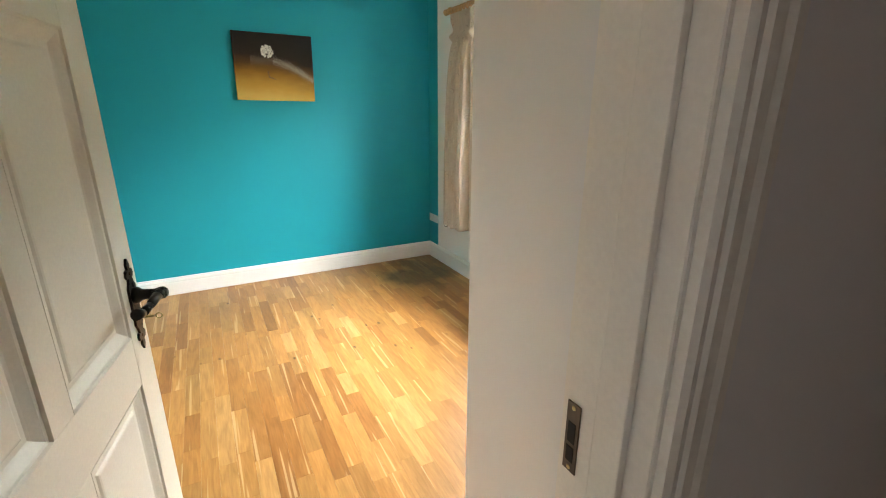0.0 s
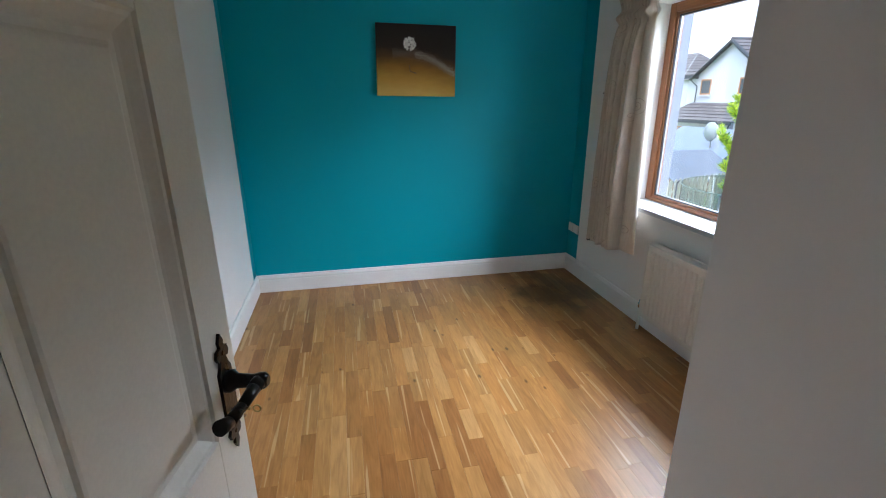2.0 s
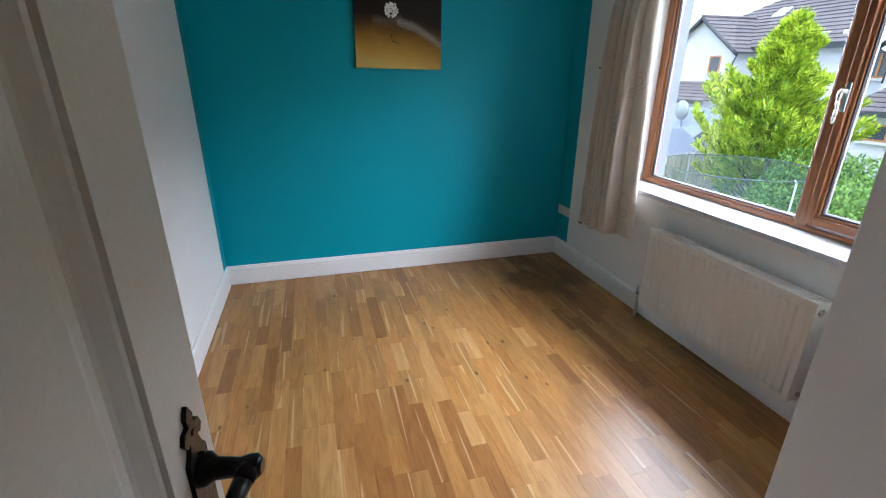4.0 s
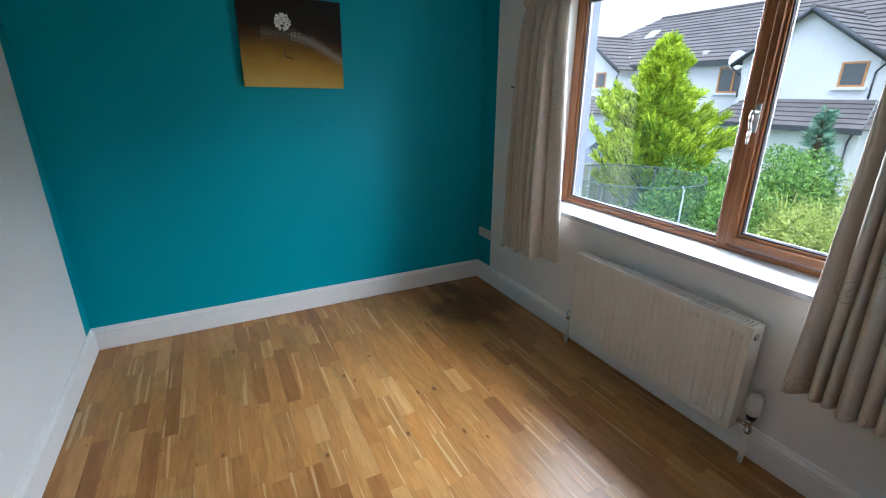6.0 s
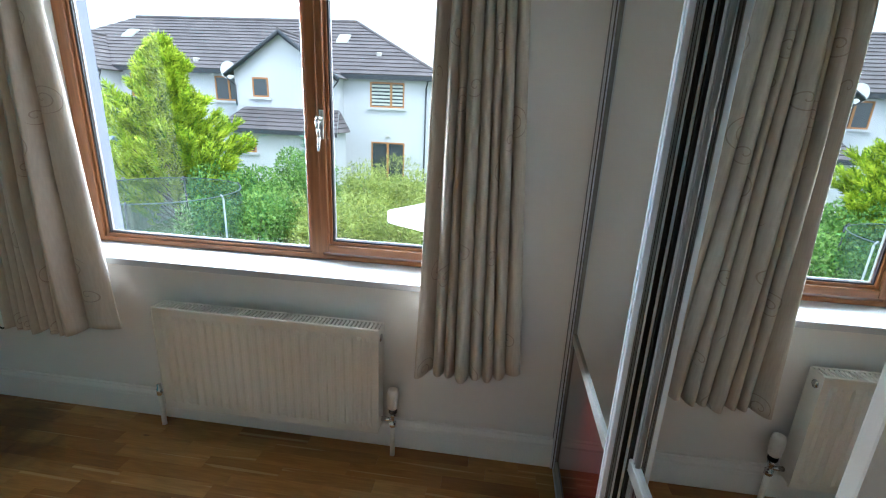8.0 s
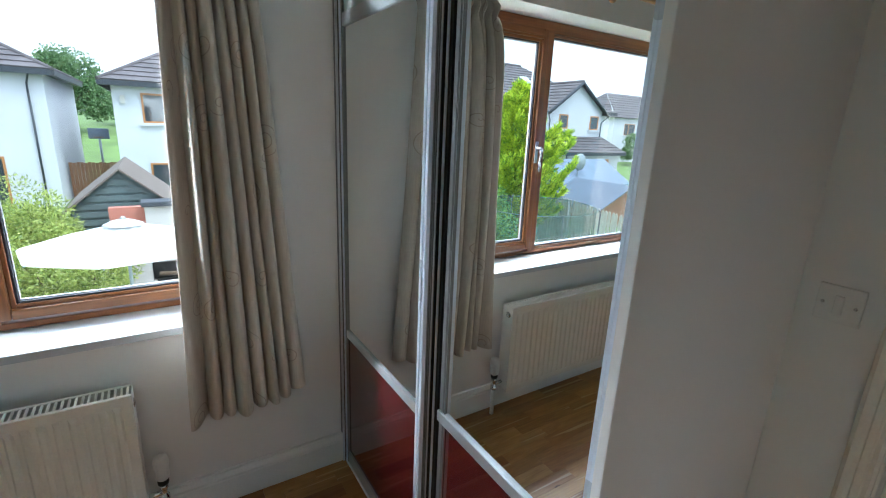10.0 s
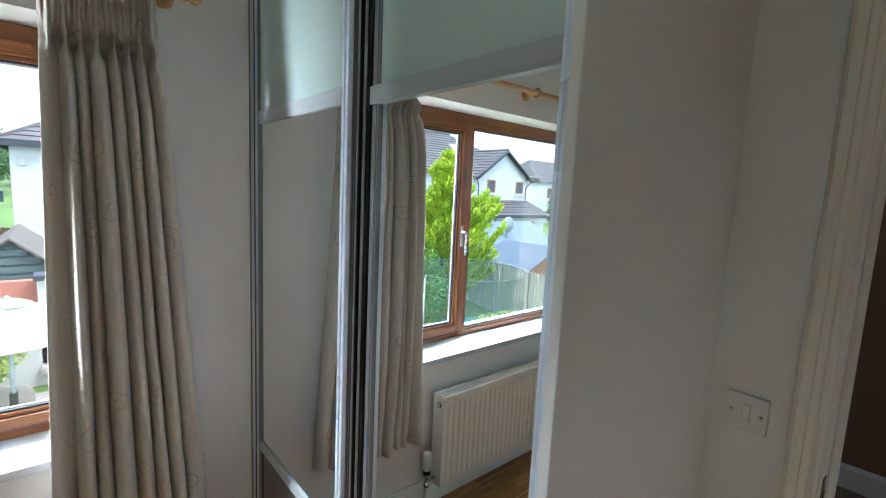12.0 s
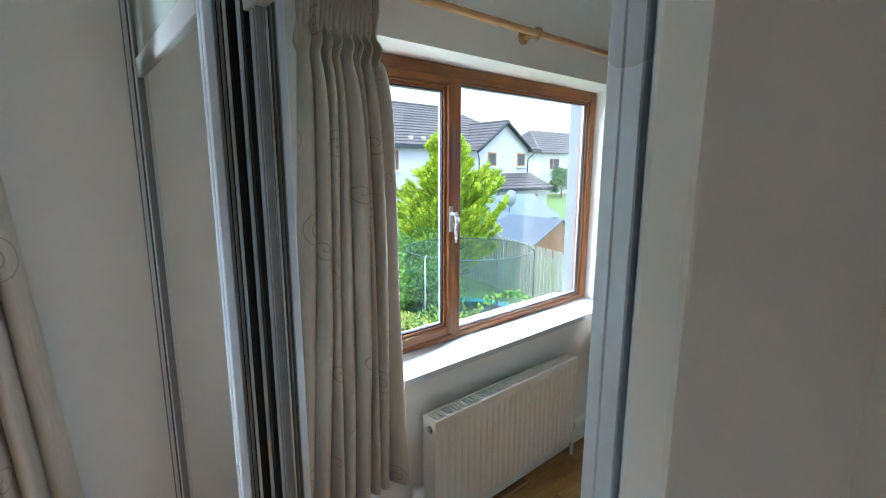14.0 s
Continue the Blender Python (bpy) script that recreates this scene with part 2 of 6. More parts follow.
def leaf_mat(name, dark, mid, light):
    m, nt, b = node_mat(name)
    rnd = nt.nodes.new("ShaderNodeNewGeometry").outputs["Random Per Island"]
    big = tex(nt, "ShaderNodeTexNoise", 1.6, 3)
    f = math_n(nt, 'ADD', math_n(nt, 'MULTIPLY', rnd, 0.55), math_n(nt, 'MULTIPLY', big.outputs["Fac"], 0.5))
    col = ramp_of(nt, f, ((0.22, dark), (0.5, mid), (0.8, light)))
    nt.links.new(col, b.inputs["Base Color"])
    b.inputs["Roughness"].default_value = 0.6
    tr = nt.nodes.new("ShaderNodeBsdfTranslucent")
    nt.links.new(col, tr.inputs["Color"])
    mx = nt.nodes.new("ShaderNodeMixShader")
    mx.inputs[0].default_value = 0.35
    nt.links.new(b.outputs[0], mx.inputs[1])
    nt.links.new(tr.outputs[0], mx.inputs[2])
    nt.links.new(mx.outputs[0], nt.nodes["Material Output"].inputs["Surface"])
    return m


def glass_pane(name, tint=(1, 1, 1)):
    m, nt, b = node_mat(name)
    t = nt.nodes.new("ShaderNodeBsdfTransparent")
    t.inputs["Color"].default_value = (*tint, 1)
    g = nt.nodes.new("ShaderNodeBsdfGlossy")
    g.inputs["Roughness"].default_value = 0.02
    lw = nt.nodes.new("ShaderNodeLayerWeight")
    fac = math_n(nt, 'MULTIPLY_ADD', math_n(nt, 'POWER', lw.outputs["Facing"], 4.0), 0.5, 0.03)
    mx = nt.nodes.new("ShaderNodeMixShader")
    nt.links.new(fac, mx.inputs[0])
    nt.links.new(t.outputs[0], mx.inputs[1])
    nt.links.new(g.outputs[0], mx.inputs[2])
    nt.links.new(mx.outputs[0], nt.nodes["Material Output"].inputs["Surface"])
    return m


def mirror_mat(name):
    m, nt, b = node_mat(name)
    b.inputs["Base Color"].default_value = (0.86, 0.88, 0.87, 1)
    b.inputs["Metallic"].default_value, b.inputs["Roughness"].default_value = 1.0, 0.005
    return m


def canvas_mat(name, x0, z0, w, h):
    """Abstract night scene: black-brown above, ochre below, a silver drift across the middle."""
    m, nt, b = node_mat(name)
    geo = nt.nodes.new("ShaderNodeTexCoord")
    sep = nt.nodes.new("ShaderNodeSeparateXYZ")
    nt.links.new(geo.outputs["Object"], sep.inputs[0])
    u = math_n(nt, 'MULTIPLY', math_n(nt, 'SUBTRACT', sep.outputs["X"], x0), 1 / w)
    v = math_n(nt, 'MULTIPLY', math_n(nt, 'SUBTRACT', sep.outputs["Z"], z0), 1 / h)
    smear = tex(nt, "ShaderNodeTexNoise", 9, 5, (1, 1, 2.5))
    speck = tex(nt, "ShaderNodeTexNoise", 140, 6)
    vv = math_n(nt, 'ADD', v, math_n(nt, 'MULTIPLY_ADD', smear.outputs["Fac"], 0.12, -0.06))
    vv = math_n(nt, 'ADD', vv, math_n(nt, 'MULTIPLY', math_n(nt, 'POWER', u, 3.0), 0.16))
    col = ramp_of(nt, vv, ((0.0, (0.62, 0.43, 0.12)), (0.22, (0.46, 0.28, 0.05)), (0.42, (0.25, 0.13, 0.018)), (0.56, (0.09, 0.045, 0.014)), (0.68, (0.022, 0.014, 0.010)), (1.0, (0.014, 0.010, 0.009))))
    drift = math_n(nt, 'SUBTRACT', v, math_n(nt, 'MULTIPLY_ADD', math_n(nt, 'POWER', math_n(nt, 'MAXIMUM', math_n(nt, 'SUBTRACT', u, 0.45), 0.0), 1.6), -0.75, 0.60))
    band = math_n(nt, 'SUBTRACT', 1.0, math_n(nt, 'MULTIPLY', math_n(nt, 'ABSOLUTE', drift), 9.0))
    band = math_n(nt, 'MULTIPLY', math_n(nt, 'MAXIMUM', band, 0.0), math_n(nt, 'GREATER_THAN', u, 0.2))
    side = math_n(nt, 'MULTIPLY_ADD', math_n(nt, 'GREATER_THAN', u, 0.48), 0.7, 0.3)
    dots = math_n(nt, 'GREATER_THAN', math_n(nt, 'MULTIPLY_ADD', band, 0.20, speck.outputs["Fac"]), 0.66)
    mask = math_n(nt, 'MULTIPLY', math_n(nt, 'MULTIPLY', dots, side), math_n(nt, 'MINIMUM', math_n(nt, 'MULTIPLY', band, 2.0), 1.0))
    col = mixc(nt, mask, col, (0.32, 0.30, 0.265))
    nt.links.new(col, b.inputs["Base Color"])
    b.inputs["Roughness"].default_value = 0.65
    b.inputs["Specular IOR Level"].default_value = 0.2
    bump(nt, b, speck.outputs["Fac"], 0.2, 0.001)
    return m


WHITE = (0.80, 0.785, 0.765)
TEAL = (0.006, 0.31, 0.39)
M_white_wall = painted_wall("white_wall_paint", WHITE)
M_cut_wall = painted_wall("white_wall_with_teal_return", WHITE, TEAL, 4.0)
M_cut_wall_w = painted_wall("white_wall_with_teal_edge", WHITE, TEAL, 4.078)
M_teal_wall = painted_wall("teal_wall_paint", TEAL)
M_ceiling = painted_wall("ceiling_paint", (0.84, 0.84, 0.82))
# this brown carries the hall's dimness and the warm bounce on the trim
M_hall_wall = painted_wall("dim_hall_brown", (0.25, 0.145, 0.09))
M_trim = surface("white_gloss_trim", (0.80, 0.79, 0.77), 0.35, vary=0.03, relief=0.03)
# white board greyed to offset the lamp light that falls on it
M_sill = surface("dimmed_window_board", (0.52, 0.54, 0.57), 0.4, vary=0.04, relief=0.03)
M_door_paint = surface("cream_door_paint", (0.82, 0.79, 0.70), 0.42, vary=0.03, scale=1.6, grain=180, relief=0.02)
M_jamb = surface("jamb_paint", (0.82, 0.775, 0.69), 0.4, vary=0.04, relief=0.04)
M_rad = surface("radiator_enamel", (0.74, 0.72, 0.66), 0.32, vary=0.02, relief=0.02)
M_rad_dark = surface("radiator_inner_grey", (0.30, 0.30, 0.29), 0.5, vary=0.1)
M_plastic = surface("white_plastic", (0.75, 0.74, 0.72), 0.35, vary=0.02, relief=0.0)
M_dark_plastic = surface("dark_plastic", (0.03, 0.03, 0.03), 0.4, vary=0.1, relief=0.0)
M_chrome = surface("chrome", (0.75, 0.75, 0.74), 0.16, 1.0, vary=0.05, relief=0.0)
M_satin = surface("satin_chrome", (0.46, 0.45, 0.43), 0.34, 1.0, vary=0.04, relief=0.0)
M_brass = surface("brass", (0.55, 0.42, 0.2), 0.3, 1.0, vary=0.1, relief=0.0)
M_alu = surface("brushed_aluminium", (0.66, 0.69, 0.73), 0.36, 0.45, vary=0.05, scale=8, grain=300, stretch=(1, 1, 0.05), relief=0.03)
# aluminium's sides and grooves, with their shade put in as grey
M_alu_grey = surface("shaded_profile_grey", (0.22, 0.23, 0.235), 0.45, 0.2, vary=0.05, relief=0.02)
# pale blue base holds the sky's sheen on the aluminium
M_alu_white = surface("sky_tinted_profile", (0.76, 0.83, 0.93), 0.30, 0.25, vary=0.03, relief=0.02)
M_alu_rail = surface("dull_aluminium", (0.40, 0.42, 0.42), 0.4, 0.3, vary=0.05, scale=8, grain=300, stretch=(0.05, 1, 1), relief=0.03)
# deeper profile grooves, shade painted as a darker taupe
M_taupe = surface("shaded_profile_taupe", (0.10, 0.098, 0.098), 0.5, 0.2, vary=0.08, relief=0.02)
# near-black that paints in the dark gaps around the sliding doors
M_gap_black = surface("near_black_gap_fill", (0.012, 0.012, 0.013), 0.9, vary=0.2)
M_iron = surface("black_antique_iron", (0.012, 0.011, 0.010), 0.3, 0.6, vary=0.4, scale=30, grain=150, relief=0.25)
M_bronze = surface("bronzed_steel", (0.10, 0.075, 0.055), 0.4, 0.8, vary=0.25, scale=30)
M_hole = surface("unlit_hollow", (0.01, 0.008, 0.006), 0.9, vary=0.2)
M_frame_oak = wood("golden_oak_foil_upright", (0.20, 0.072, 0.021), (0.30, 0.117, 0.037), "z", 0.38)
M_frame_oak_h = wood("golden_oak_foil_level", (0.20, 0.072, 0.021), (0.30, 0.117, 0.037), "y", 0.38)
M_pole = wood("light_wooden_pole", (0.50, 0.28, 0.12), (0.62, 0.38, 0.18), "y", 0.42)
M_gasket = surface("black_gasket", (0.02, 0.02, 0.03), 0.5, vary=0.1, relief=0.0)
M_spacer = surface("silver_spacer", (0.42, 0.43, 0.46), 0.35, 0.5, vary=0.05, relief=0.0)
M_glass = glass_pane("window_glass", (0.97, 0.985, 0.98))
M_mirror = mirror_mat("mirror_glass")
M_cloth = curtain_cloth("beige_swirl_cloth")
M_lining = surface("cream_lining", (0.78, 0.74, 0.68), 0.9, vary=0.05, grain=500)


def backed_glass(name, colour):
    m, nt, b = node_mat(name)
    n = tex(nt, "ShaderNodeTexNoise", 2, 2)
    nt.links.new(ramp_of(nt, n.outputs["Fac"], ((0.3, tuple(c * 0.95 for c in colour)), (0.7, colour))), b.inputs["Base Color"])
    b.inputs["Roughness"].default_value = 0.06
    b.inputs["Coat Weight"].default_value = 0.5
    return m


M_red = backed_glass("dark_red_back_painted_glass", (0.085, 0.008, 0.010))
M_green = backed_glass("pale_green_back_painted_glass", (0.50, 0.60, 0.55))
M_oak = oak_floor("oak_stave", False)
M_oak_joined = oak_floor("oak_stave_joined", True)
M_subfloor = surface("floor_joint", (0.05, 0.03, 0.015), 0.8, vary=0.2)
M_carpet = surface("brown_hall_carpet", (0.16, 0.11, 0.08), 0.95, vary=0.15, scale=12, grain=400, relief=0.4)
M_render_wall = surface("off_white_render", (0.56, 0.56, 0.60), 0.85, vary=0.06, scale=0.7, grain=14, relief=0.3)
# colour set dark to offset the added lamps' light on this reveal
M_outer_reveal = surface("darkened_outer_render", (0.15, 0.165, 0.22), 0.85, vary=0.06, scale=3, grain=60, relief=0.2)
M_net_edge = surface("grey_green_net_edge", (0.10, 0.13, 0.12), 0.7, vary=0.1)
M_slate = surface("brown_grey_roof_tile", (0.125, 0.108, 0.112), 0.75, vary=0.22, scale=1.2, grain=9, relief=0.3)
M_fascia = surface("dark_fascia", (0.035, 0.04, 0.05), 0.5, vary=0.1)
M_pane_dark = backed_glass("far_window_glass", (0.045, 0.055, 0.065))
M_blind = surface("pale_blind", (0.55, 0.58, 0.55), 0.6, vary=0.1)
M_grass = surface("lawn", (0.13, 0.20, 0.05), 0.9, vary=0.35, scale=0.9, grain=18, relief=0.5)
M_bark = surface("bark", (0.10, 0.065, 0.04), 0.9, vary=0.3, scale=9, grain=50, relief=0.6)
M_fence = surface("weathered_fence_timber", (0.40, 0.38, 0.33), 0.85, vary=0.2, scale=4, grain=60, stretch=(1, 1, 0.1))
M_shed = surface("orange_shed_timber", (0.24, 0.12, 0.065), 0.75, vary=0.2, scale=4, grain=40)
M_flat_roof = surface("pale_blue_grey_membrane", (0.17, 0.205, 0.26), 0.8, vary=0.1, scale=1.5, grain=30)
M_felt = surface("blue_grey_roof_felt", (0.12, 0.14, 0.18), 0.9, vary=0.12, scale=1.5, grain=30)
M_brown_roof = surface("brown_shed_roof", (0.16, 0.125, 0.105), 0.85, vary=0.15, scale=2, grain=20)
M_slat = surface("dark_green_grey_boards", (0.10, 0.13, 0.13), 0.8, vary=0.15)
M_pink = surface("terracotta_wall", (0.46, 0.17, 0.12), 0.8, vary=0.1, scale=1.5)
M_block = surface("grey_rendered_wall", (0.50, 0.47, 0.44), 0.85, vary=0.1, scale=1.5)
M_patio = surface("beige_paving", (0.36, 0.31, 0.27), 0.85, vary=0.12, scale=2, grain=40, relief=0.2)
M_parasol = surface("white_parasol_cloth", (0.72, 0.72, 0.72), 0.85, vary=0.03)
M_steel = surface("galvanised_tube", (0.32, 0.35, 0.36), 0.5, 0.5, vary=0.1)
M_pad = surface("teal_trampoline_pad", (0.02, 0.22, 0.26), 0.6, vary=0.1)
M_mat_black = surface("trampoline_mat", (0.03, 0.035, 0.04), 0.8, vary=0.1)
M_cypress = leaf_mat("golden_cypress_foliage", (0.07, 0.15, 0.012), (0.40, 0.53, 0.028), (0.72, 0.80, 0.08))
M_shrub = leaf_mat("shrub_foliage", (0.035, 0.095, 0.016), (0.15, 0.30, 0.055), (0.30, 0.46, 0.11))
M_shrub_y = leaf_mat("yellow_green_foliage", (0.11, 0.16, 0.03), (0.34, 0.41, 0.09), (0.52, 0.57, 0.16))
M_shrub_p = leaf_mat("purple_grey_foliage", (0.05, 0.05, 0.05), (0.12, 0.12, 0.10), (0.2, 0.22, 0.15))
M_spruce = leaf_mat("blue_green_foliage", (0.05, 0.12, 0.08), (0.16, 0.31, 0.22), (0.28, 0.45, 0.33))
M_far_tree = leaf_mat("dark_tree_foliage", (0.045, 0.09, 0.035), (0.13, 0.22, 0.09), (0.25, 0.36, 0.16))


def net_mat(name):
    m, nt, b = node_mat(name)
    b.inputs["Base Color"].default_value = (0.07, 0.11, 0.10, 1)
    b.inputs["Roughness"].default_value = 0.8
    t = nt.nodes.new("ShaderNodeBsdfTransparent")
    n = tex(nt, "ShaderNodeTexNoise", 6, 2)
    mx = nt.nodes.new("ShaderNodeMixShader")
    nt.links.new(math_n(nt, 'MULTIPLY_ADD', n.outputs["Fac"], 0.24, 0.20), mx.inputs[0])
    nt.links.new(t.outputs[0], mx.inputs[1])
    nt.links.new(b.outputs[0], mx.inputs[2])
    nt.links.new(mx.outputs[0], nt.nodes["Material Output"].inputs["Surface"])
    return m


M_net = net_mat("trampoline_netting")


# ---------- mesh helpers ----------
BASE = {}


def box(bm, x0, y0, z0, x1, y1, z1, bevel=0.0, segs=1):
    vs = [bm.verts.new(p) for p in ((x0, y0, z0), (x1, y0, z0), (x1, y1, z0), (x0, y1, z0), (x0, y0, z1), (x1, y0, z1), (x1, y1, z1), (x0, y1, z1))]
    fs = [bm.faces.new([vs[i] for i in f]) for f in ((3, 2, 1, 0), (4, 5, 6, 7), (0, 1, 5, 4), (1, 2, 6, 5), (2, 3, 7, 6), (3, 0, 4, 7))]
    if bevel:
        es = list({e for f in fs for e in f.edges})
        bmesh.ops.bevel(bm, geom=es, offset=bevel, segments=segs, affect='EDGES', profile=0.6)
    return bm


def boxes(*rows, bevel=0.0, segs=1):
    bm = bmesh.new()
    for r in rows:
        tmp = bmesh.new()
        box(tmp, *r, bevel=bevel, segs=segs)
        me = bpy.data.meshes.new("tmp")
        tmp.to_mesh(me)
        tmp.free()
        bm.from_mesh(me)
        bpy.data.meshes.remove(me)
    return bm


def tube(bm, a, b, r, n=12, r2=None):
    a, b = Vector(a), Vector(b)
    q = (b - a).to_track_quat('Z', 'Y')
    r2 = r if r2 is None else r2
    lo = [bm.verts.new(a + q @ Vector((r * math.cos(k * math.tau / n), r * math.sin(k * math.tau / n), 0))) for k in range(n)]
    hi = [bm.verts.new(b + q @ Vector((r2 * math.cos(k * math.tau / n), r2 * math.sin(k * math.tau / n), 0))) for k in range(n)]
    for k in range(n):
        bm.faces.new((lo[k], lo[(k + 1) % n], hi[(k + 1) % n], hi[k])).smooth = True
    bm.faces.new(lo[::-1])
    bm.faces.new(hi)
    return bm


def tubes(pts, r, n=10):
    bm = bmesh.new()
    rr = r if isinstance(r, (list, tuple)) else [r] * len(pts)
    for i in range(len(pts) - 1):
        tube(bm, pts[i], pts[i + 1], rr[i], n, rr[i + 1])
    return bm


def ring(bm, centre, major, minor, axis='Y', n=20, k=8):
    q = Vector((0, 0, 1)).rotation_difference({'X': Vector((1, 0, 0)), 'Y': Vector((0, 1, 0)), 'Z': Vector((0, 0, 1))}[axis])
    rows = []
    for i in range(n):
        a = i * math.tau / n
        rows.append([bm.verts.new(Vector(centre) + q @ Vector(((major + minor * math.cos(j * math.tau / k)) * math.cos(a), (major + minor * math.cos(j * math.tau / k)) * math.sin(a), minor * math.sin(j * math.tau / k)))) for j in range(k)])
    for i in range(n):
        for j in range(k):
            bm.faces.new((rows[i][j], rows[(i + 1) % n][j], rows[(i + 1) % n][(j + 1) % k], rows[i][(j + 1) % k])).smooth = True
    return bm


def lathe(bm, centre, profile, n=20, axis='Z'):
    q = Vector((0, 0, 1)).rotation_difference({'X': Vector((1, 0, 0)), 'Y': Vector((0, 1, 0)), 'Z': Vector((0, 0, 1)), '-Y': Vector((0, -1, 0)), '-X': Vector((-1, 0, 0))}[axis])
    rows = [[bm.verts.new(Vector(centre) + q @ Vector((r * math.cos(i * math.tau / n), r * math.sin(i * math.tau / n), h))) for i in range(n)] for r, h in profile]
    for a, b in zip(rows, rows[1:]):
        for i in range(n):
            bm.faces.new((a[i], a[(i + 1) % n], b[(i + 1) % n], b[i])).smooth = True
    bm.faces.new(rows[0][::-1])
    bm.faces.new(rows[-1])
    return bm


def extrude_profile(bm, prof, start, end, inward):
    """A moulding: prof holds (out, up) pairs, run from start to end on the floor plan; inward is the way that it stands out."""
    s, e, w = Vector((*start, 0)), Vector((*end, 0)), Vector((*inward, 0))
    a = [bm.verts.new(s + w * o + Vector((0, 0, u))) for o, u in prof]
    b = [bm.verts.new(e + w * o + Vector((0, 0, u))) for o, u in prof]
    n = len(prof)
    for i in range(n):
        bm.faces.new((a[i], a[(i + 1) % n], b[(i + 1) % n], b[i]))
    bm.faces.new(a[::-1])
    bm.faces.new(b)
    bmesh.ops.recalc_face_normals(bm, faces=bm.faces[:])
    return bm


def mesh_object(name, bm, material):
    me = bpy.data.meshes.new(name)
    bm.to_mesh(me)
    bm.free()
    for mt in (material if isinstance(material, (list, tuple)) else [material]):
        me.materials.append(mt)
    return new(name, me)


def thing(name, at, label, category, group="", kind="", turn=0.0):
    e = new(name)
    e.empty_display_size = 0.1
    e.matrix_basis = pose(*at, 0, 0, turn)
    BASE[e.name] = pose(*at, 0, 0, turn)
    return tagged(e, label, category, group, kind)


def part(name, bm, material, parent, label="", local=False):
    """One mesh under a thing or a part. Its coordinates are the world's, or with local the parent's."""
    ob = mesh_object(name, bm, material)
    ob.parent = parent
    top = BASE[parent.name]
    BASE[ob.name] = top if local else Matrix.Identity(4)
    if not local:
        ob.matrix_parent_inverse = top.inverted()
    if local and parent.type == 'MESH':
        BASE[ob.name] = top
    return tagged(ob, label) if label else ob


def setting(name, bm, material, label, category):
    ob = mesh_object(name, bm, material)
    BASE[ob.name] = Matrix.Identity(4)
    return tagged(ob, label, category, kind="structure")


# ---------- the room ----------
XE, YN, XW, YS, CEIL = 2.01, 4.19, -0.745, 0.45, 2.54
WIN_Y0, WIN_Y1, WIN_Z0, WIN_Z1 = 1.58, 3.42, 0.79, 2.115
DOOR_X0, DOOR_X1, DOOR_H = -0.35, 0.42, 2.06

setting("wall_north", boxes((XW - 0.15, YN, -0.15, XE + 0.36, YN + 0.2, CEIL + 0.15)), M_teal_wall, "teal painted plaster wall with one canvas", "wall")
setting("wall_east", boxes((XE, -0.4, -0.15, XE + 0.36, WIN_Y0, CEIL + 0.15), (XE, WIN_Y1, -0.15, XE + 0.36, YN, CEIL + 0.15),
                           (XE, WIN_Y0, -0.15, XE + 0.36, WIN_Y1, WIN_Z0), (XE, WIN_Y0, WIN_Z1, XE + 0.36, WIN_Y1, CEIL + 0.15)), M_cut_wall, "white window wall with a teal return at the corner", "wall")
setting("wall_west", boxes((XW - 0.15, YS, -0.15, XW, YN, CEIL + 0.15)), M_cut_wall_w, "white plaster wall beside the open door", "wall")
setting("wall_south", boxes((XW - 0.15, 0.315, -0.15, DOOR_X0 - 0.03, YS, CEIL + 0.15), (DOOR_X1 + 0.03, 0.315, -0.15, XE, YS, CEIL + 0.15),
                            (DOOR_X0 - 0.03, 0.315, DOOR_H + 0.03, DOOR_X1 + 0.03, YS, CEIL + 0.15)), M_white_wall, "white wall with the doorway and light switch", "wall")
setting("ceiling", boxes((XW - 0.15, -1.9, CEIL, XE, YN, CEIL + 0.15)), M_ceiling, "plain white painted ceiling", "ceiling")
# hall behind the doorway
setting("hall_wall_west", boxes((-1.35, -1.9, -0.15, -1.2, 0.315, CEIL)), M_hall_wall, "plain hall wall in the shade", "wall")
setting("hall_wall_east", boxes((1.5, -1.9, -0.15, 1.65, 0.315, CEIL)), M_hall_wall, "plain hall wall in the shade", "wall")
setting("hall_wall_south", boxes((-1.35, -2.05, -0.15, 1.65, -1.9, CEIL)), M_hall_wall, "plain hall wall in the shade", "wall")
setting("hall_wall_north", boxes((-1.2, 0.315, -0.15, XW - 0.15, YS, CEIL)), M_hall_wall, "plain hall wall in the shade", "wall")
setting("hall_floor", boxes((-1.2, -1.9, -0.15, 1.5, 0.37, -0.002)), M_carpet, "brown hall carpet up to the doorway", "floor")

SKIRT = ((0, 0.005), (0.018, 0.005), (0.018, 0.108), (0.0165, 0.112), (0.0165, 0.117), (0.018, 0.121), (0.018, 0.126), (0.013, 0.136), (0.009, 0.142), (0.009, 0.149), (0.0, 0.153))


def skirting(name, start, end, inward, label):
    setting(name, extrude_profile(bmesh.new(), SKIRT, start, end, inward), M_trim, label, "skirting")


skirting("baseboard", (XW, YN), (XE, YN), (0, -1), "white moulded skirting board below the teal wall")
skirting("baseboard", (XE, 1.126), (XE, YN - 0.018), (-1, 0), "white moulded skirting board below the window")
skirting("baseboard", (XW, YS + 0.02), (XW, YN - 0.018), (1, 0), "white moulded skirting board on the white wall")
skirting("baseboard", (1.5, -1.9), (1.5, 0.315), (-1, 0), "white skirting board in the hall")
skirting("baseboard", (-1.2, -1.9), (1.5, -1.9), (0, 1), "white skirting board in the hall")

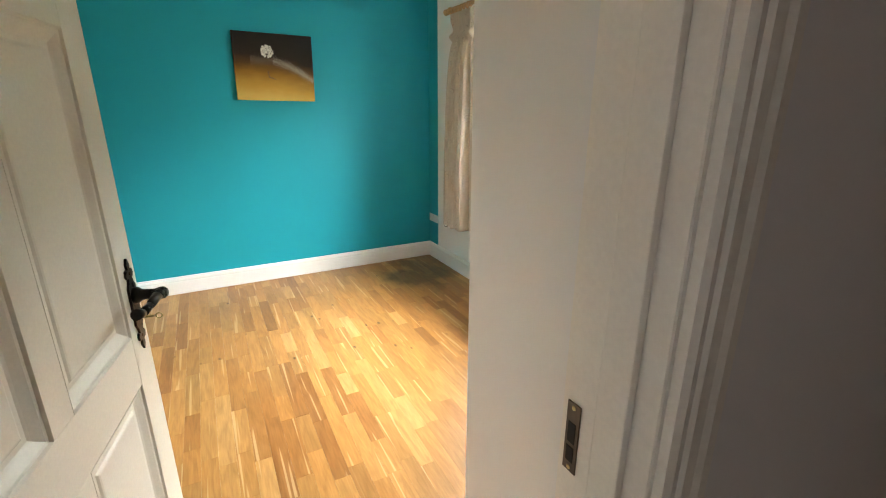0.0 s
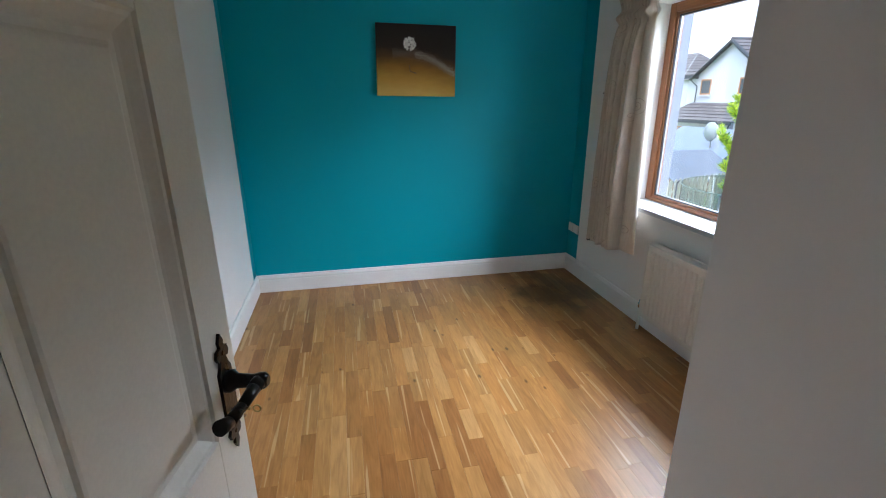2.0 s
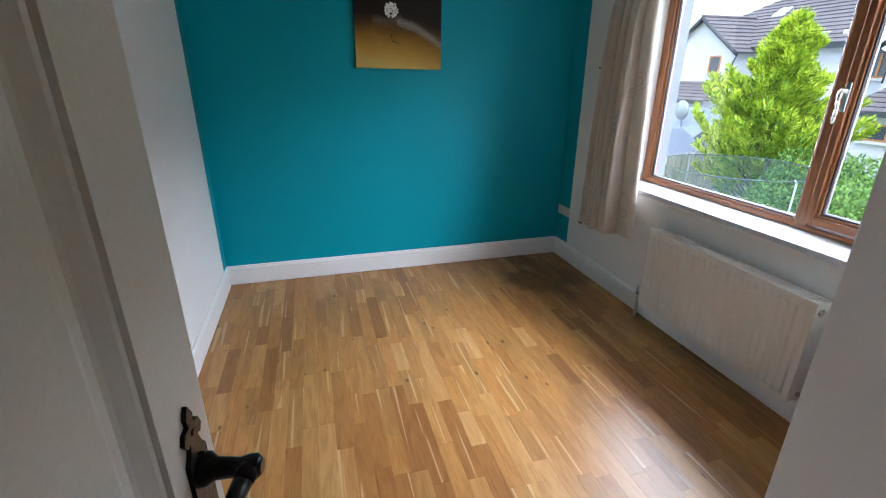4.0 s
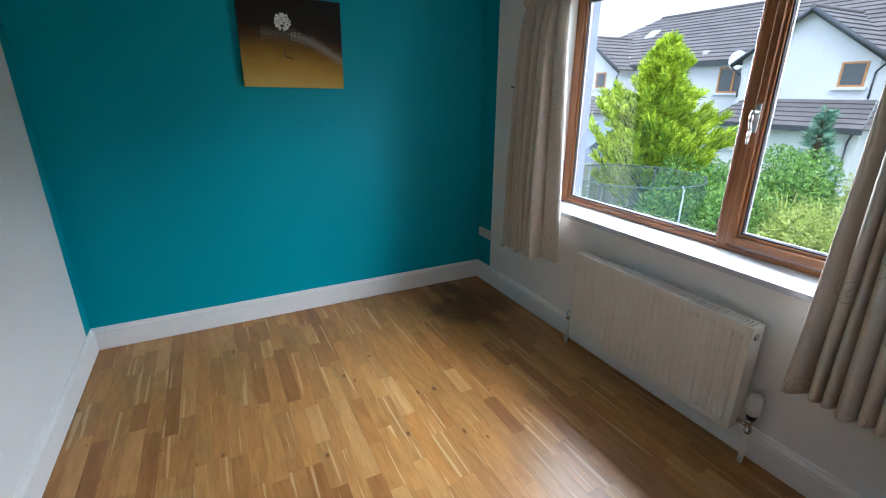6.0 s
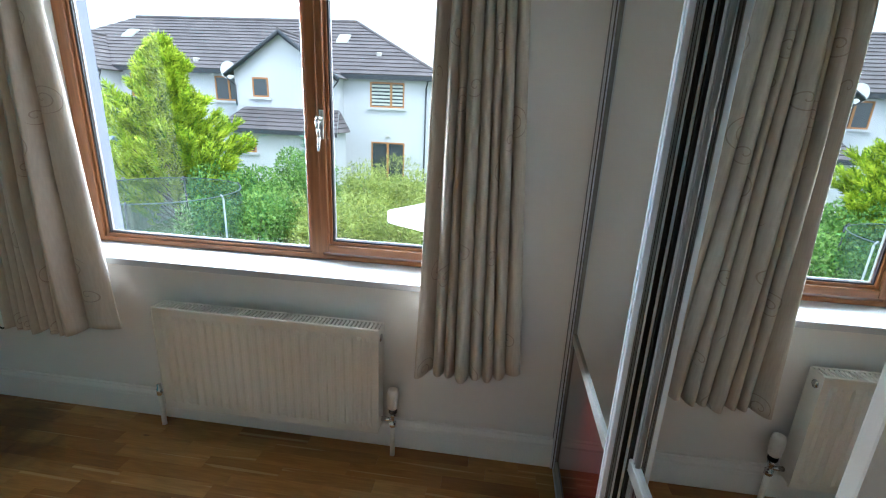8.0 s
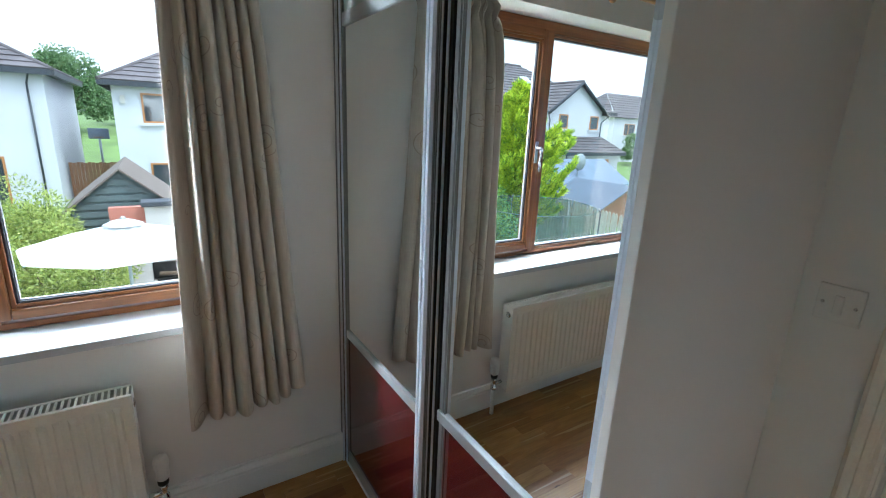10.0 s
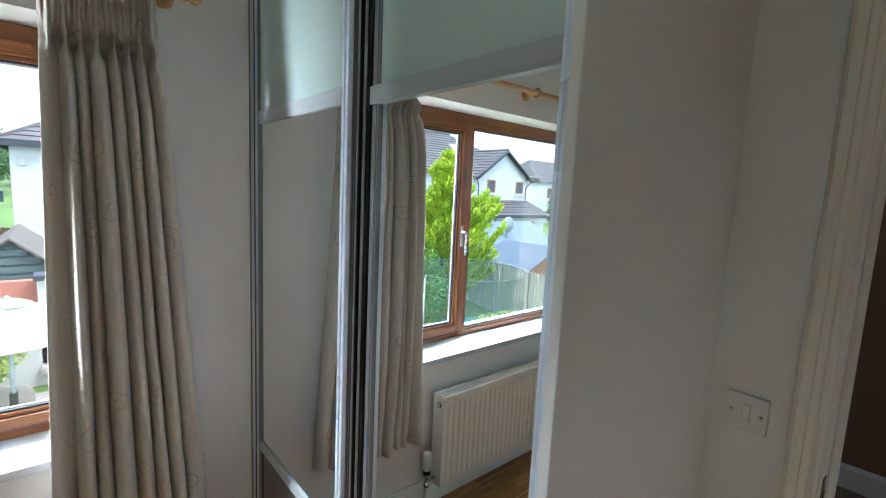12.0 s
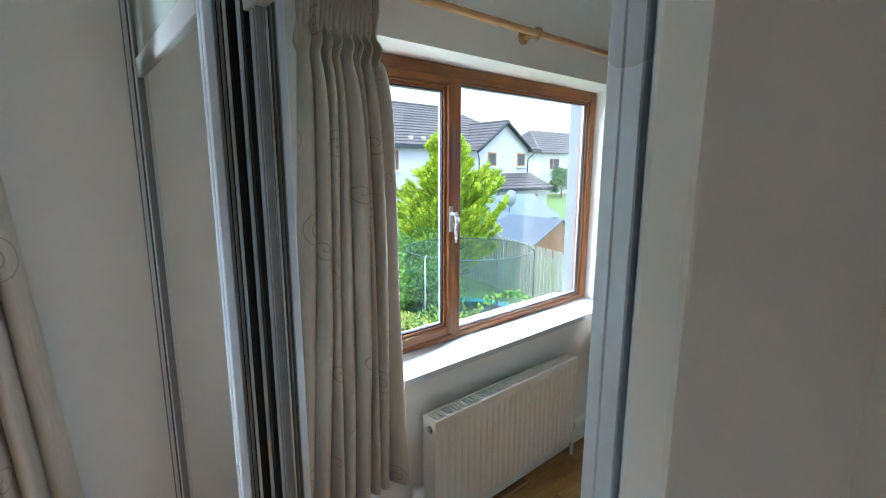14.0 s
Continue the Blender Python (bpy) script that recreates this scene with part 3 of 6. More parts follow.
# door lining, stops and fluted architraves
lining = tagged(mesh_object("door_frame", boxes((DOOR_X1, 0.312, 0, DOOR_X1 + 0.03, 0.453, DOOR_H + 0.03), (DOOR_X0 - 0.03, 0.312, 0, DOOR_X0, 0.453, DOOR_H + 0.03),
                                               (DOOR_X0, 0.312, DOOR_H, DOOR_X1, 0.453, DOOR_H + 0.03), bevel=0.002), M_jamb), "cream painted door lining", "door frame", kind="structure")
BASE[lining.name] = Matrix.Identity(4)
part("door_stop", boxes((DOOR_X1 - 0.013, 0.345, 0, DOOR_X1, 0.392, DOOR_H), bevel=0.003, segs=2), M_jamb, lining)
part("door_stop", boxes((DOOR_X0, 0.345, 0, DOOR_X0 + 0.013, 0.392, DOOR_H), bevel=0.003, segs=2), M_jamb, lining)
part("door_stop", boxes((DOOR_X0 + 0.013, 0.345, DOOR_H - 0.013, DOOR_X1 - 0.013, 0.392, DOOR_H), bevel=0.003, segs=2), M_jamb, lining)
ARCH = ((0.006, 0.0), (0.006, 0.014), (0.012, 0.019), (0.020, 0.017), (0.024, 0.021), (0.036, 0.021), (0.040, 0.017), (0.048, 0.021), (0.058, 0.021), (0.066, 0.010), (0.070, 0.0))


def architrave(name, x, sign, y, out, z1, label, width=1.0):
    """A moulded upright beside a doorway; sign is the way that it runs off the opening, out the way that it stands off the wall."""
    bm = bmesh.new()
    a = [bm.verts.new((x + sign * o * width, y + out * d, 0.0)) for o, d in ARCH]
    b = [bm.verts.new((x + sign * o * width, y + out * d, z1 + o * width)) for o, d in ARCH]
    n = len(ARCH)
    for i in range(n):
        bm.faces.new((a[i], a[(i + 1) % n], b[(i + 1) % n], b[i]))
    bm.faces.new(a)
    bm.faces.new(b)
    bmesh.ops.recalc_face_normals(bm, faces=bm.faces[:])
    setting(name, bm, M_jamb, label, "architrave")


def architrave_head(name, y, out, label, width=1.0):
    bm = bmesh.new()
    a = [bm.verts.new((DOOR_X0 - o * width, y + out * d, DOOR_H + o * width)) for o, d in ARCH]
    b = [bm.verts.new((DOOR_X1 + o * width, y + out * d, DOOR_H + o * width)) for o, d in ARCH]
    n = len(ARCH)
    for i in range(n):
        bm.faces.new((a[i], a[(i + 1) % n], b[(i + 1) % n], b[i]))
    bmesh.ops.recalc_face_normals(bm, faces=bm.faces[:])
    setting(name, bm, M_jamb, label, "architrave")


architrave("trim", DOOR_X1, 1, YS + 0.002, 1, DOOR_H, "white fluted architrave beside the switch")
architrave("trim", DOOR_X0, -1, YS + 0.002, 1, DOOR_H, "white fluted architrave on the hinge side")
architrave_head("trim", YS + 0.002, 1, "white fluted architrave over the door")
architrave("trim", DOOR_X1, 1, 0.313, -1, DOOR_H, "cream architrave on the hall side", 1.45)
architrave("trim", DOOR_X0, -1, 0.313, -1, DOOR_H, "cream architrave on the hall side", 1.45)
architrave_head("trim", 0.313, -1, "cream architrave on the hall side", 1.45)

strike = thing("strike_plate", (DOOR_X1, 0.437, 0.985), "dark bronzed latch keep let into the door lining", "latch keep")
part("plate", boxes((DOOR_X1 - 0.0025, 0.424, 0.985, DOOR_X1, 0.450, 1.1), bevel=0.001), M_bronze, strike)
# holes are near-black slips on the plate, painted as unlit
part("latch_hole", boxes((DOOR_X1 - 0.0035, 0.430, 1.035, DOOR_X1 - 0.0024, 0.444, 1.068)), M_hole, strike)
part("latch_hole", boxes((DOOR_X1 - 0.0035, 0.430, 1.003, DOOR_X1 - 0.0024, 0.444, 1.028)), M_hole, strike)
for zz in (0.992, 1.092):
    part("screw", lathe(bmesh.new(), (DOOR_X1 - 0.0025, 0.437, zz), ((0.004, 0), (0.003, 0.001)), 10, '-X'), M_brass, strike)

switch = thing("light_switch", (0.572, YS, 1.145), "white one-gang light switch with two screws", "light switch")
part("plate", boxes((0.5285, YS, 1.147, 0.6155, YS + 0.009, 1.234), bevel=0.003, segs=2), M_plastic, switch)
part("rocker", boxes((0.563, YS + 0.009, 1.168, 0.581, YS + 0.0125, 1.212), bevel=0.0015), M_plastic, switch)
for xx in (0.5415, 0.6025):
    part("screw", lathe(bmesh.new(), (xx, YS + 0.009, 1.190), ((0.004, 0), (0.0032, 0.0012)), 12, 'Y'), M_chrome, switch)

# ---------- the door, standing open into the room ----------
LEAF_W, LEAF_H, LEAF_T = 0.762, 2.04, 0.04
door = thing("door_1", (DOOR_X0 + 0.002, 0.452, 0.012), "cream six-panel wooden door with iron handle, standing open", "door", kind="structure", turn=DOOR_OPEN)
# local: x runs from hinge to lock edge, y=0 is the room face when shut, hall face at y=-LEAF_T
ST, MU = 0.088, 0.064
LOCK0, LOCK1, FRIEZE0, FRIEZE1, TOP0 = 0.905, 1.018, 1.612, 1.705, LEAF_H - 0.095
cx = LEAF_W / 2
fr = [(0, -LEAF_T, 0, ST, 0, LEAF_H), (LEAF_W - ST, -LEAF_T, 0, LEAF_W, 0, LEAF_H),
      (ST, -LEAF_T, 0, LEAF_W - ST, 0, 0.21), (ST, -LEAF_T, LOCK0, LEAF_W - ST, 0, LOCK1), (ST, -LEAF_T, FRIEZE0, LEAF_W - ST, 0, FRIEZE1), (ST, -LEAF_T, TOP0, LEAF_W - ST, 0, LEAF_H),
      (cx - MU / 2, -LEAF_T, 0.21, cx + MU / 2, 0, LOCK0), (cx - MU / 2, -LEAF_T, LOCK1, cx + MU / 2, 0, FRIEZE0), (cx - MU / 2, -LEAF_T, FRIEZE1, cx + MU / 2, 0, TOP0)]
for i, r in enumerate(fr):
    part(("stile", "stile", "bottom_rail", "lock_rail", "frieze_rail", "top_rail", "muntin", "muntin", "muntin")[i], boxes(r, bevel=0.0012), M_door_paint, door, local=True)


def door_panel(x0, x1, z0, z1):
    """A sunk panel with a raised field and a sloped bead round it."""
    bm = bmesh.new()
    yf = -LEAF_T
    rings = ((0.0, 0.0), (0.003, 0.004), (0.008, 0.005), (0.022, 0.0125), (0.027, 0.0145), (0.036, 0.0145), (0.040, 0.0115), (0.044, 0.0105))
    for sgn, face in ((1, yf), (-1, 0.0)):
        rows = [[bm.verts.new(p) for p in ((x0 + i, face + sgn * d, z0 + i), (x1 - i, face + sgn * d, z0 + i), (x1 - i, face + sgn * d, z1 - i), (x0 + i, face + sgn * d, z1 - i))] for i, d in rings]
        for a, b in zip(rows, rows[1:]):
            for k in range(4):
                bm.faces.new((a[k], a[(k + 1) % 4], b[(k + 1) % 4], b[k]))
        bm.faces.new(rows[-1])
    bmesh.ops.recalc_face_normals(bm, faces=bm.faces[:])
    part("panel", bm, M_door_paint, door, local=True)


for xa, xb in ((ST, cx - MU / 2), (cx + MU / 2, LEAF_W - ST)):
    door_panel(xa, xb, 0.21, LOCK0)
    door_panel(xa, xb, LOCK1, FRIEZE0)
    door_panel(xa, xb, FRIEZE1, TOP0)
hx, hz = LEAF_W - 0.042, 1.074


def flat_shape(pts, y, depth, bevel=0.001):
    bm = bmesh.new()
    f = bm.faces.new([bm.verts.new((px, y, pz)) for px, pz in pts])
    ret = bmesh.ops.extrude_face_region(bm, geom=[f])
    bmesh.ops.translate(bm, verts=[v for v in ret["geom"] if isinstance(v, bmesh.types.BMVert)], vec=(0, depth, 0))
    bmesh.ops.recalc_face_normals(bm, faces=bm.faces[:])
    return bm


half = ((0.0, 0.105), (0.007, 0.092), (0.005, 0.082), (0.015, 0.080), (0.019, 0.070), (0.014, 0.062), (0.008, 0.064), (0.012, 0.052), (0.019, 0.042), (0.019, -0.042), (0.012, -0.052), (0.008, -0.064), (0.014, -0.062), (0.019, -0.070), (0.015, -0.080), (0.005, -0.082), (0.007, -0.092), (0.0, -0.105))
outline = [(hx + a, hz + b) for a, b in half] + [(hx - a, hz + b) for a, b in half[-2:0:-1]]
plate = part("handle_plate", flat_shape(outline, -LEAF_T, -0.005), M_iron, door, "black antique iron back plate", local=True)
part("handle_boss", lathe(bmesh.new(), (hx, -LEAF_T - 0.005, hz + 0.022), ((0.019, 0), (0.018, 0.008), (0.012, 0.016), (0.0105, 0.040), (0.0135, 0.050), (0.0135, 0.058), (0.008, 0.064)), 18, '-Y'), M_iron, plate, local=True)
lever_bm = tubes([(hx + 0.004, -LEAF_T - 0.056, hz + 0.022), (hx - 0.022, -LEAF_T - 0.055, hz + 0.024), (hx - 0.055, -LEAF_T - 0.049, hz + 0.016), (hx - 0.088, -LEAF_T - 0.044, hz + 0.014), (hx - 0.108, -LEAF_T - 0.040, hz + 0.020)], [0.0125, 0.0105, 0.0085, 0.0095, 0.0115], 12)
part("lever", lever_bm, M_iron, plate, "curved iron lever", local=True)
for dz in (0.072, -0.072):
    part("screw", lathe(bmesh.new(), (hx, -LEAF_T - 0.005, hz + dz), ((0.0042, 0), (0.003, 0.0018)), 10, '-Y'), M_bronze, plate, local=True)
part("key", tubes([(hx, -LEAF_T - 0.004, hz - 0.03), (hx, -LEAF_T - 0.034, hz - 0.03)], 0.0028, 8), M_brass, door, "small brass key in the lock", local=True)
part("key_bow", ring(bmesh.new(), (hx, -LEAF_T - 0.044, hz - 0.03), 0.006, 0.0016, 'X', 14, 6), M_brass, door, local=True)

# ---------- window ----------
FX0, FX1 = 2.195, 2.265
FY0, FY1, FZ0, FZ1 = WIN_Y0 + 0.002, WIN_Y1 - 0.002, 0.822, WIN_Z1 - 0.002
FR = 0.058
window = thing("window_1", (FX0, 2.5, FZ0), "golden oak two-light window with a chrome handle", "window", kind="structure")
MY0, MY1 = 2.240, 2.296
part("window_frame", boxes((FX0, FY0, FZ0, FX1, FY0 + FR, FZ1), bevel=0.005, segs=2), M_frame_oak, window)
part("window_frame", boxes((FX0, FY1 - FR, FZ0, FX1, FY1, FZ1), bevel=0.005, segs=2), M_frame_oak, window)
part("window_frame", boxes((FX0, FY0 + FR, FZ0, FX1, FY1 - FR, FZ0 + 0.024), bevel=0.005, segs=2), M_frame_oak_h, window)
part("window_frame", boxes((FX0, FY0 + FR, FZ1 - FR, FX1, FY1 - FR, FZ1), bevel=0.005, segs=2), M_frame_oak_h, window)
part("mullion", boxes((FX0 - 0.002, MY0, FZ0 + 0.02, FX1, MY1, FZ1 - FR + 0.004), bevel=0.005, segs=2), M_frame_oak, window)
# fixed light: bead, gasket, spacer, glass
a0, a1, c0, c1 = MY1, FY1 - FR, FZ0 + 0.024, FZ1 - FR


def light(y0, y1, z0, z1, xf):
    """Bead, black gasket, bright spacer and pane of one light."""
    for nm, w, dx, mat in (("bead", 0.014, 0.0, (M_frame_oak, M_frame_oak_h)), ("gasket", 0.007, 0.008, (M_gasket, M_gasket)), ("spacer", 0.004, 0.018, (M_spacer, M_spacer))):
        g = {"bead": 0.0, "gasket": 0.014, "spacer": 0.021}[nm]
        y0a, y1a, z0a, z1a = y0 + g, y1 - g, z0 + g, z1 - g
        for r, mt in (((xf + dx, y0a, z0a, xf + dx + 0.012, y0a + w, z1a), mat[0]), ((xf + dx, y1a - w, z0a, xf + dx + 0.012, y1a, z1a), mat[0]),
                      ((xf + dx, y0a + w, z0a, xf + dx + 0.012, y1a - w, z0a + w), mat[1]), ((xf + dx, y0a + w, z1a - w, xf + dx + 0.012, y1a - w, z1a), mat[1])):
            part(nm, boxes(r, bevel=0.0015), mt, window)
    p = part("pane", boxes((xf + 0.0205, y0 + 0.012, z0 + 0.012, xf + 0.0225, y1 - 0.012, z1 - 0.012)), M_glass, window)
    p.visible_shadow = False


light(a0, a1, c0, c1, FX0 + 0.012)
# opening sash
sx = FX0 - 0.016
s0, s1, sz0, sz1 = FY0 + FR - 0.012, MY0 + 0.004, FZ0 + 0.038, FZ1 - FR + 0.010
SR = 0.036
for r, mt in (((sx, s0, sz0, FX1 - 0.01, s0 + SR, sz1), M_frame_oak), ((sx, s1 - SR, sz0, FX1 - 0.01, s1, sz1), M_frame_oak),
              ((sx, s0 + SR, sz0, FX1 - 0.01, s1 - SR, sz0 + SR), M_frame_oak_h), ((sx, s0 + SR, sz1 - SR - 0.012, FX1 - 0.01, s1 - SR, sz1), M_frame_oak_h)):
    part("sash_rail", boxes(r, bevel=0.006, segs=2), mt, window)
light(s0 + SR, s1 - SR, sz0 + SR, sz1 - SR - 0.012, sx + 0.014)
part("trickle_vent", boxes((sx - 0.012, s0 + 0.09, sz1 - 0.038, sx, s1 - 0.03, sz1 - 0.010), bevel=0.004, segs=2), M_frame_oak_h, window, "brown slotted trickle vent")
hy, hzt = 2.222, 1.428
hd = part("window_handle", boxes((sx - 0.007, hy - 0.0095, hzt - 0.062, sx, hy + 0.0095, hzt + 0.058), bevel=0.0033, segs=2), M_satin, window, "polished chrome espagnolette handle")
part("handle_neck", lathe(bmesh.new(), (sx - 0.007, hy, hzt + 0.022), ((0.0105, 0), (0.0085, 0.010), (0.009, 0.026), (0.006, 0.031)), 14, '-X'), M_satin, hd)
grip = [(sx - 0.030, hy + 0.003, hzt + 0.030), (sx - 0.037, hy + 0.005, hzt + 0.012), (sx - 0.041, hy + 0.002, hzt - 0.018), (sx - 0.039, hy - 0.002, hzt - 0.052), (sx - 0.042, hy - 0.001, hzt - 0.084), (sx - 0.037, hy + 0.002, hzt - 0.108)]
part("handle_grip", tubes(grip, [0.0085, 0.0092, 0.0068, 0.0066, 0.0074, 0.0048], 12), M_satin, hd)
part("keyhole", lathe(bmesh.new(), (sx - 0.030, hy + 0.003, hzt + 0.026), ((0.0055, 0), (0.0045, 0.0095)), 10, '-X'), M_dark_plastic, hd)
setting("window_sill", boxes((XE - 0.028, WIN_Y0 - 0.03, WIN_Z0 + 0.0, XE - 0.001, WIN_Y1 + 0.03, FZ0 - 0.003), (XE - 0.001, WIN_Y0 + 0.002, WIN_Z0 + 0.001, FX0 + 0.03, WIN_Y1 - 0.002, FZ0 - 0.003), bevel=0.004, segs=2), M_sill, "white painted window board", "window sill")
setting("trim_outer_reveal", boxes((FX1 + 0.001, WIN_Y1 - 0.006, FZ0, XE + 0.364, WIN_Y1 - 0.001, WIN_Z1 - 0.001), (FX1 + 0.001, WIN_Y0 + 0.001, FZ0, XE + 0.364, WIN_Y0 + 0.006, WIN_Z1 - 0.001), (FX1 + 0.001, WIN_Y0 + 0.006, WIN_Z1 - 0.006, XE + 0.364, WIN_Y1 - 0.006, WIN_Z1 - 0.001)), M_outer_reveal, "outer window reveal in darkened blue-grey render", "trim")
setting("outer_sill", boxes((FX1, WIN_Y0 + 0.002, WIN_Z0 + 0.001, XE + 0.42, WIN_Y1 - 0.002, FZ0 - 0.02)), M_block, "grey concrete outer sill", "window sill")

# ---------- curtain pole ----------
PX, PZ = 1.925, 2.235
pole = thing("curtain_pole", (PX, 2.497, PZ), "light wooden curtain pole with turned ends", "curtain pole")
part("rod", tubes([(PX, 1.36, PZ), (PX, 3.64, PZ)], 0.0145, 18), M_pole, pole)
for yy, ax in ((3.64, 'Y'), (1.36, '-Y')):
    part("finial", lathe(bmesh.new(), (PX, yy, PZ), ((0.0145, 0), (0.021, 0.004), (0.021, 0.014), (0.016, 0.018), (0.024, 0.030), (0.024, 0.042), (0.012, 0.052)), 18, ax), M_pole, pole)
for yy in (1.40, 2.497, 3.60):
    br = part("bracket", tubes([(XE, yy, PZ), (PX + 0.02, yy, PZ)], [0.017, 0.012], 14), M_pole, pole, "turned wooden wall bracket")
    part("bracket_plate", lathe(bmesh.new(), (XE, yy, PZ), ((0.032, 0), (0.032, 0.008), (0.022, 0.014)), 20, '-X'), M_pole, br)
    part("bracket_cup", ring(bmesh.new(), (PX, yy, PZ), 0.021, 0.007, 'Y'), M_pole, br)
for y0, y1, n in ((3.26, 3.57, 7), (1.42, 1.69, 7)):
    for i in range(n):
        part("curtain_ring", ring(bmesh.new(), (PX, y0 + (y1 - y0) * i / (n - 1), PZ - 0.008), 0.024, 0.0045, 'Y'), M_pole, pole)


def blend(a, b, f):
    f = min(1.0, max(0.0, f))
    return a + (b - a) * f * f * (3 - 2 * f)


def curtain(name, label, yt0, yt1, yb0, yb1, ztop, zbot0, zbot1, widths, depths, seed, edge=0.02):
    """A pinch-pleated curtain: a fanned heading, a row of pinches, then tubular folds of uneven width that part towards the hem."""
    rng = random.Random(seed)
    folds, per, nv = len(widths), 26, 96
    total = sum(widths)
    low = [sum(widths[:i]) / total for i in range(folds + 1)]
    high = [blend(low[i], i / folds, 0.35) for i in range(folds + 1)]
    drift = [rng.uniform(-0.10, 0.10) for _ in range(folds + 1)]
    skew = [rng.uniform(0.8, 1.28) for _ in range(folds)]
    hem = [rng.uniform(-0.012, 0.014) for _ in range(folds)]
    phase = [rng.uniform(0, math.tau) for _ in range(folds + 1)]
    bm = bmesh.new()
    uvl = bm.loops.layers.uv.new("cloth")
    cloth_w = (yb1 - yb0) * 2.3
    grid = []
    for j in range(nv + 1):
        v = (j / nv) ** 1.5
        row = []
        for i in range(folds * per + 1):
            n = min(i // per, folds - 1)
            f = (i - n * per) / per
            zb = zbot0 + (zbot1 - zbot0) * (n + f) / folds
            z = ztop + (zb + hem[n] * math.sin(math.pi * f) - ztop) * v
            drop = ztop - z
            pinch = math.exp(-((drop - 0.166) / 0.030) ** 2)
            head = 1 - min(1.0, max(0.0, (drop - 0.05) / 0.10))
            opened = 1 - math.exp(-max(0.0, drop - 0.165) / 0.10)
            bound = []
            for q in (n, n + 1):
                b_ = blend(high[q], low[q], v * 1.3)
                if 0 < q < folds:
                    b_ += drift[q] * 0.5 / folds * math.sin(2.6 * v + phase[q]) * opened
                bound.append(yt0 + (yt1 - yt0) * b_ + ((yb0 + (yb1 - yb0) * b_) - (yt0 + (yt1 - yt0) * b_)) * v ** 1.15)
            g = f * 0.55 if n == folds - 1 else f ** skew[n]
            width = bound[1] - bound[0]
            tube_y = f - 0.5 if n == folds - 1 else (g - 0.5) - 0.185 * math.sin(math.tau * g) * opened
            squeeze = 1 - 0.86 * pinch * (1 - abs(2 * f - 1) ** 6)
            yy = (bound[0] + bound[1]) / 2 + width * tube_y * squeeze
            soft = (1 - math.cos(math.tau * g)) / 2
            bulge = depths[n] * soft ** 0.8 * opened * (0.85 + 0.15 * math.sin(4 * v + phase[n]))
            tuck = math.exp(-((f - 0.5) / 0.17) ** 2)
            knot_ = (0.055 * tuck - 0.030 * (1 - tuck)) * pinch
            fan = (0.034 * math.exp(-((f - 0.5) / 0.28) ** 2) + 0.011 * math.cos(math.tau * 3 * (f - 0.5))) * head
            x = PX + 0.022 - bulge - knot_ - fan
            x += 0.010 * math.sin(2.2 * v + phase[n] * 0.3 + seed) * v + 0.0035 * noise.noise(Vector(((n + f) * 1.7, v * 7, seed * 3.1))) * opened
            row.append(bm.verts.new((x, yy, z)))
        grid.append(row)
    count_u = folds * per
    for j in range(nv):
        for i in range(count_u):
            f = bm.faces.new((grid[j][i], grid[j][i + 1], grid[j + 1][i + 1], grid[j + 1][i]))
            f.smooth = True
            f.material_index = int((i + 0.5) / count_u < edge)
            for lp, (du, dv) in zip(f.loops, ((0, 0), (1, 0), (1, 1), (0, 1))):
                lp[uvl].uv = ((i + du) / count_u * cloth_w, ((j + dv) / nv) ** 1.5 * 1.75)
    t = thing(name, (PX, (yb0 + yb1) / 2, zbot0), label, "curtain", group="pair of curtains")
    cl = part("cloth", bm, M_cloth, t)
    cl.data.materials.append(M_lining)
    sol = cl.modifiers.new("thickness", 'SOLIDIFY')
    sol.thickness, sol.offset = 0.003, 0
    return t


curtain("curtain", "beige curtain with tone-on-tone swirls, drawn open beside the radiator", 1.425, 1.695, 1.318, 1.738, PZ - 0.030, 0.50, 0.47,
        (1.15, 0.95, 0.8, 1.0, 1.2, 0.85, 0.9, 1.25), (0.068, 0.10, 0.115, 0.10, 0.125, 0.095, 0.105, 0.10), 3, 0.0)
curtain("curtain", "beige curtain with tone-on-tone swirls, drawn open beside the teal corner", 3.215, 3.575, 3.10, 3.665, PZ - 0.030, 0.50, 0.452,
        (2.6, 0.95, 0.8, 1.1, 0.8, 0.9, 1.0, 0.75, 0.9), (0.048, 0.105, 0.085, 0.075, 0.085, 0.07, 0.08, 0.065, 0.06), 8, 0.012)

# ---------- radiator ----------
RY0, RY1, RZ0, RZ1, RX = 1.895, 2.905, 0.142, 0.643, 1.888
rad = thing("radiator", (1.93, 2.4, RZ0), "cream double panel radiator with fluted front", "radiator")
bm = bmesh.new()
nfl = 25
pitch = (RY1 - RY0 - 0.05) / nfl
ys = [RY0 + 0.004, RY0 + 0.025]
xs = [RX, RX]
for i in range(nfl):
    y0 = RY0 + 0.025 + i * pitch
    for f, d in ((0.16, 0.0), (0.34, 0.0075), (0.66, 0.0075), (0.84, 0.0)):
        ys.append(y0 + f * pitch)
        xs.append(RX + 0.0085 - d)
xs = [RX + 0.008 if i < 2 else x for i, x in enumerate(xs)]
ys += [RY1 - 0.025, RY1 - 0.004]
xs += [RX + 0.008, RX + 0.008]
zs = (RZ0 + 0.012, RZ0 + 0.030, RZ0 + 0.045, RZ1 - 0.050, RZ1 - 0.035, RZ1 - 0.014)
rows = [[bm.verts.new(((RX + 0.008) if j in (0, 1, 4, 5) else x, y, z)) for x, y in zip(xs, ys)] for j, z in enumerate(zs)]
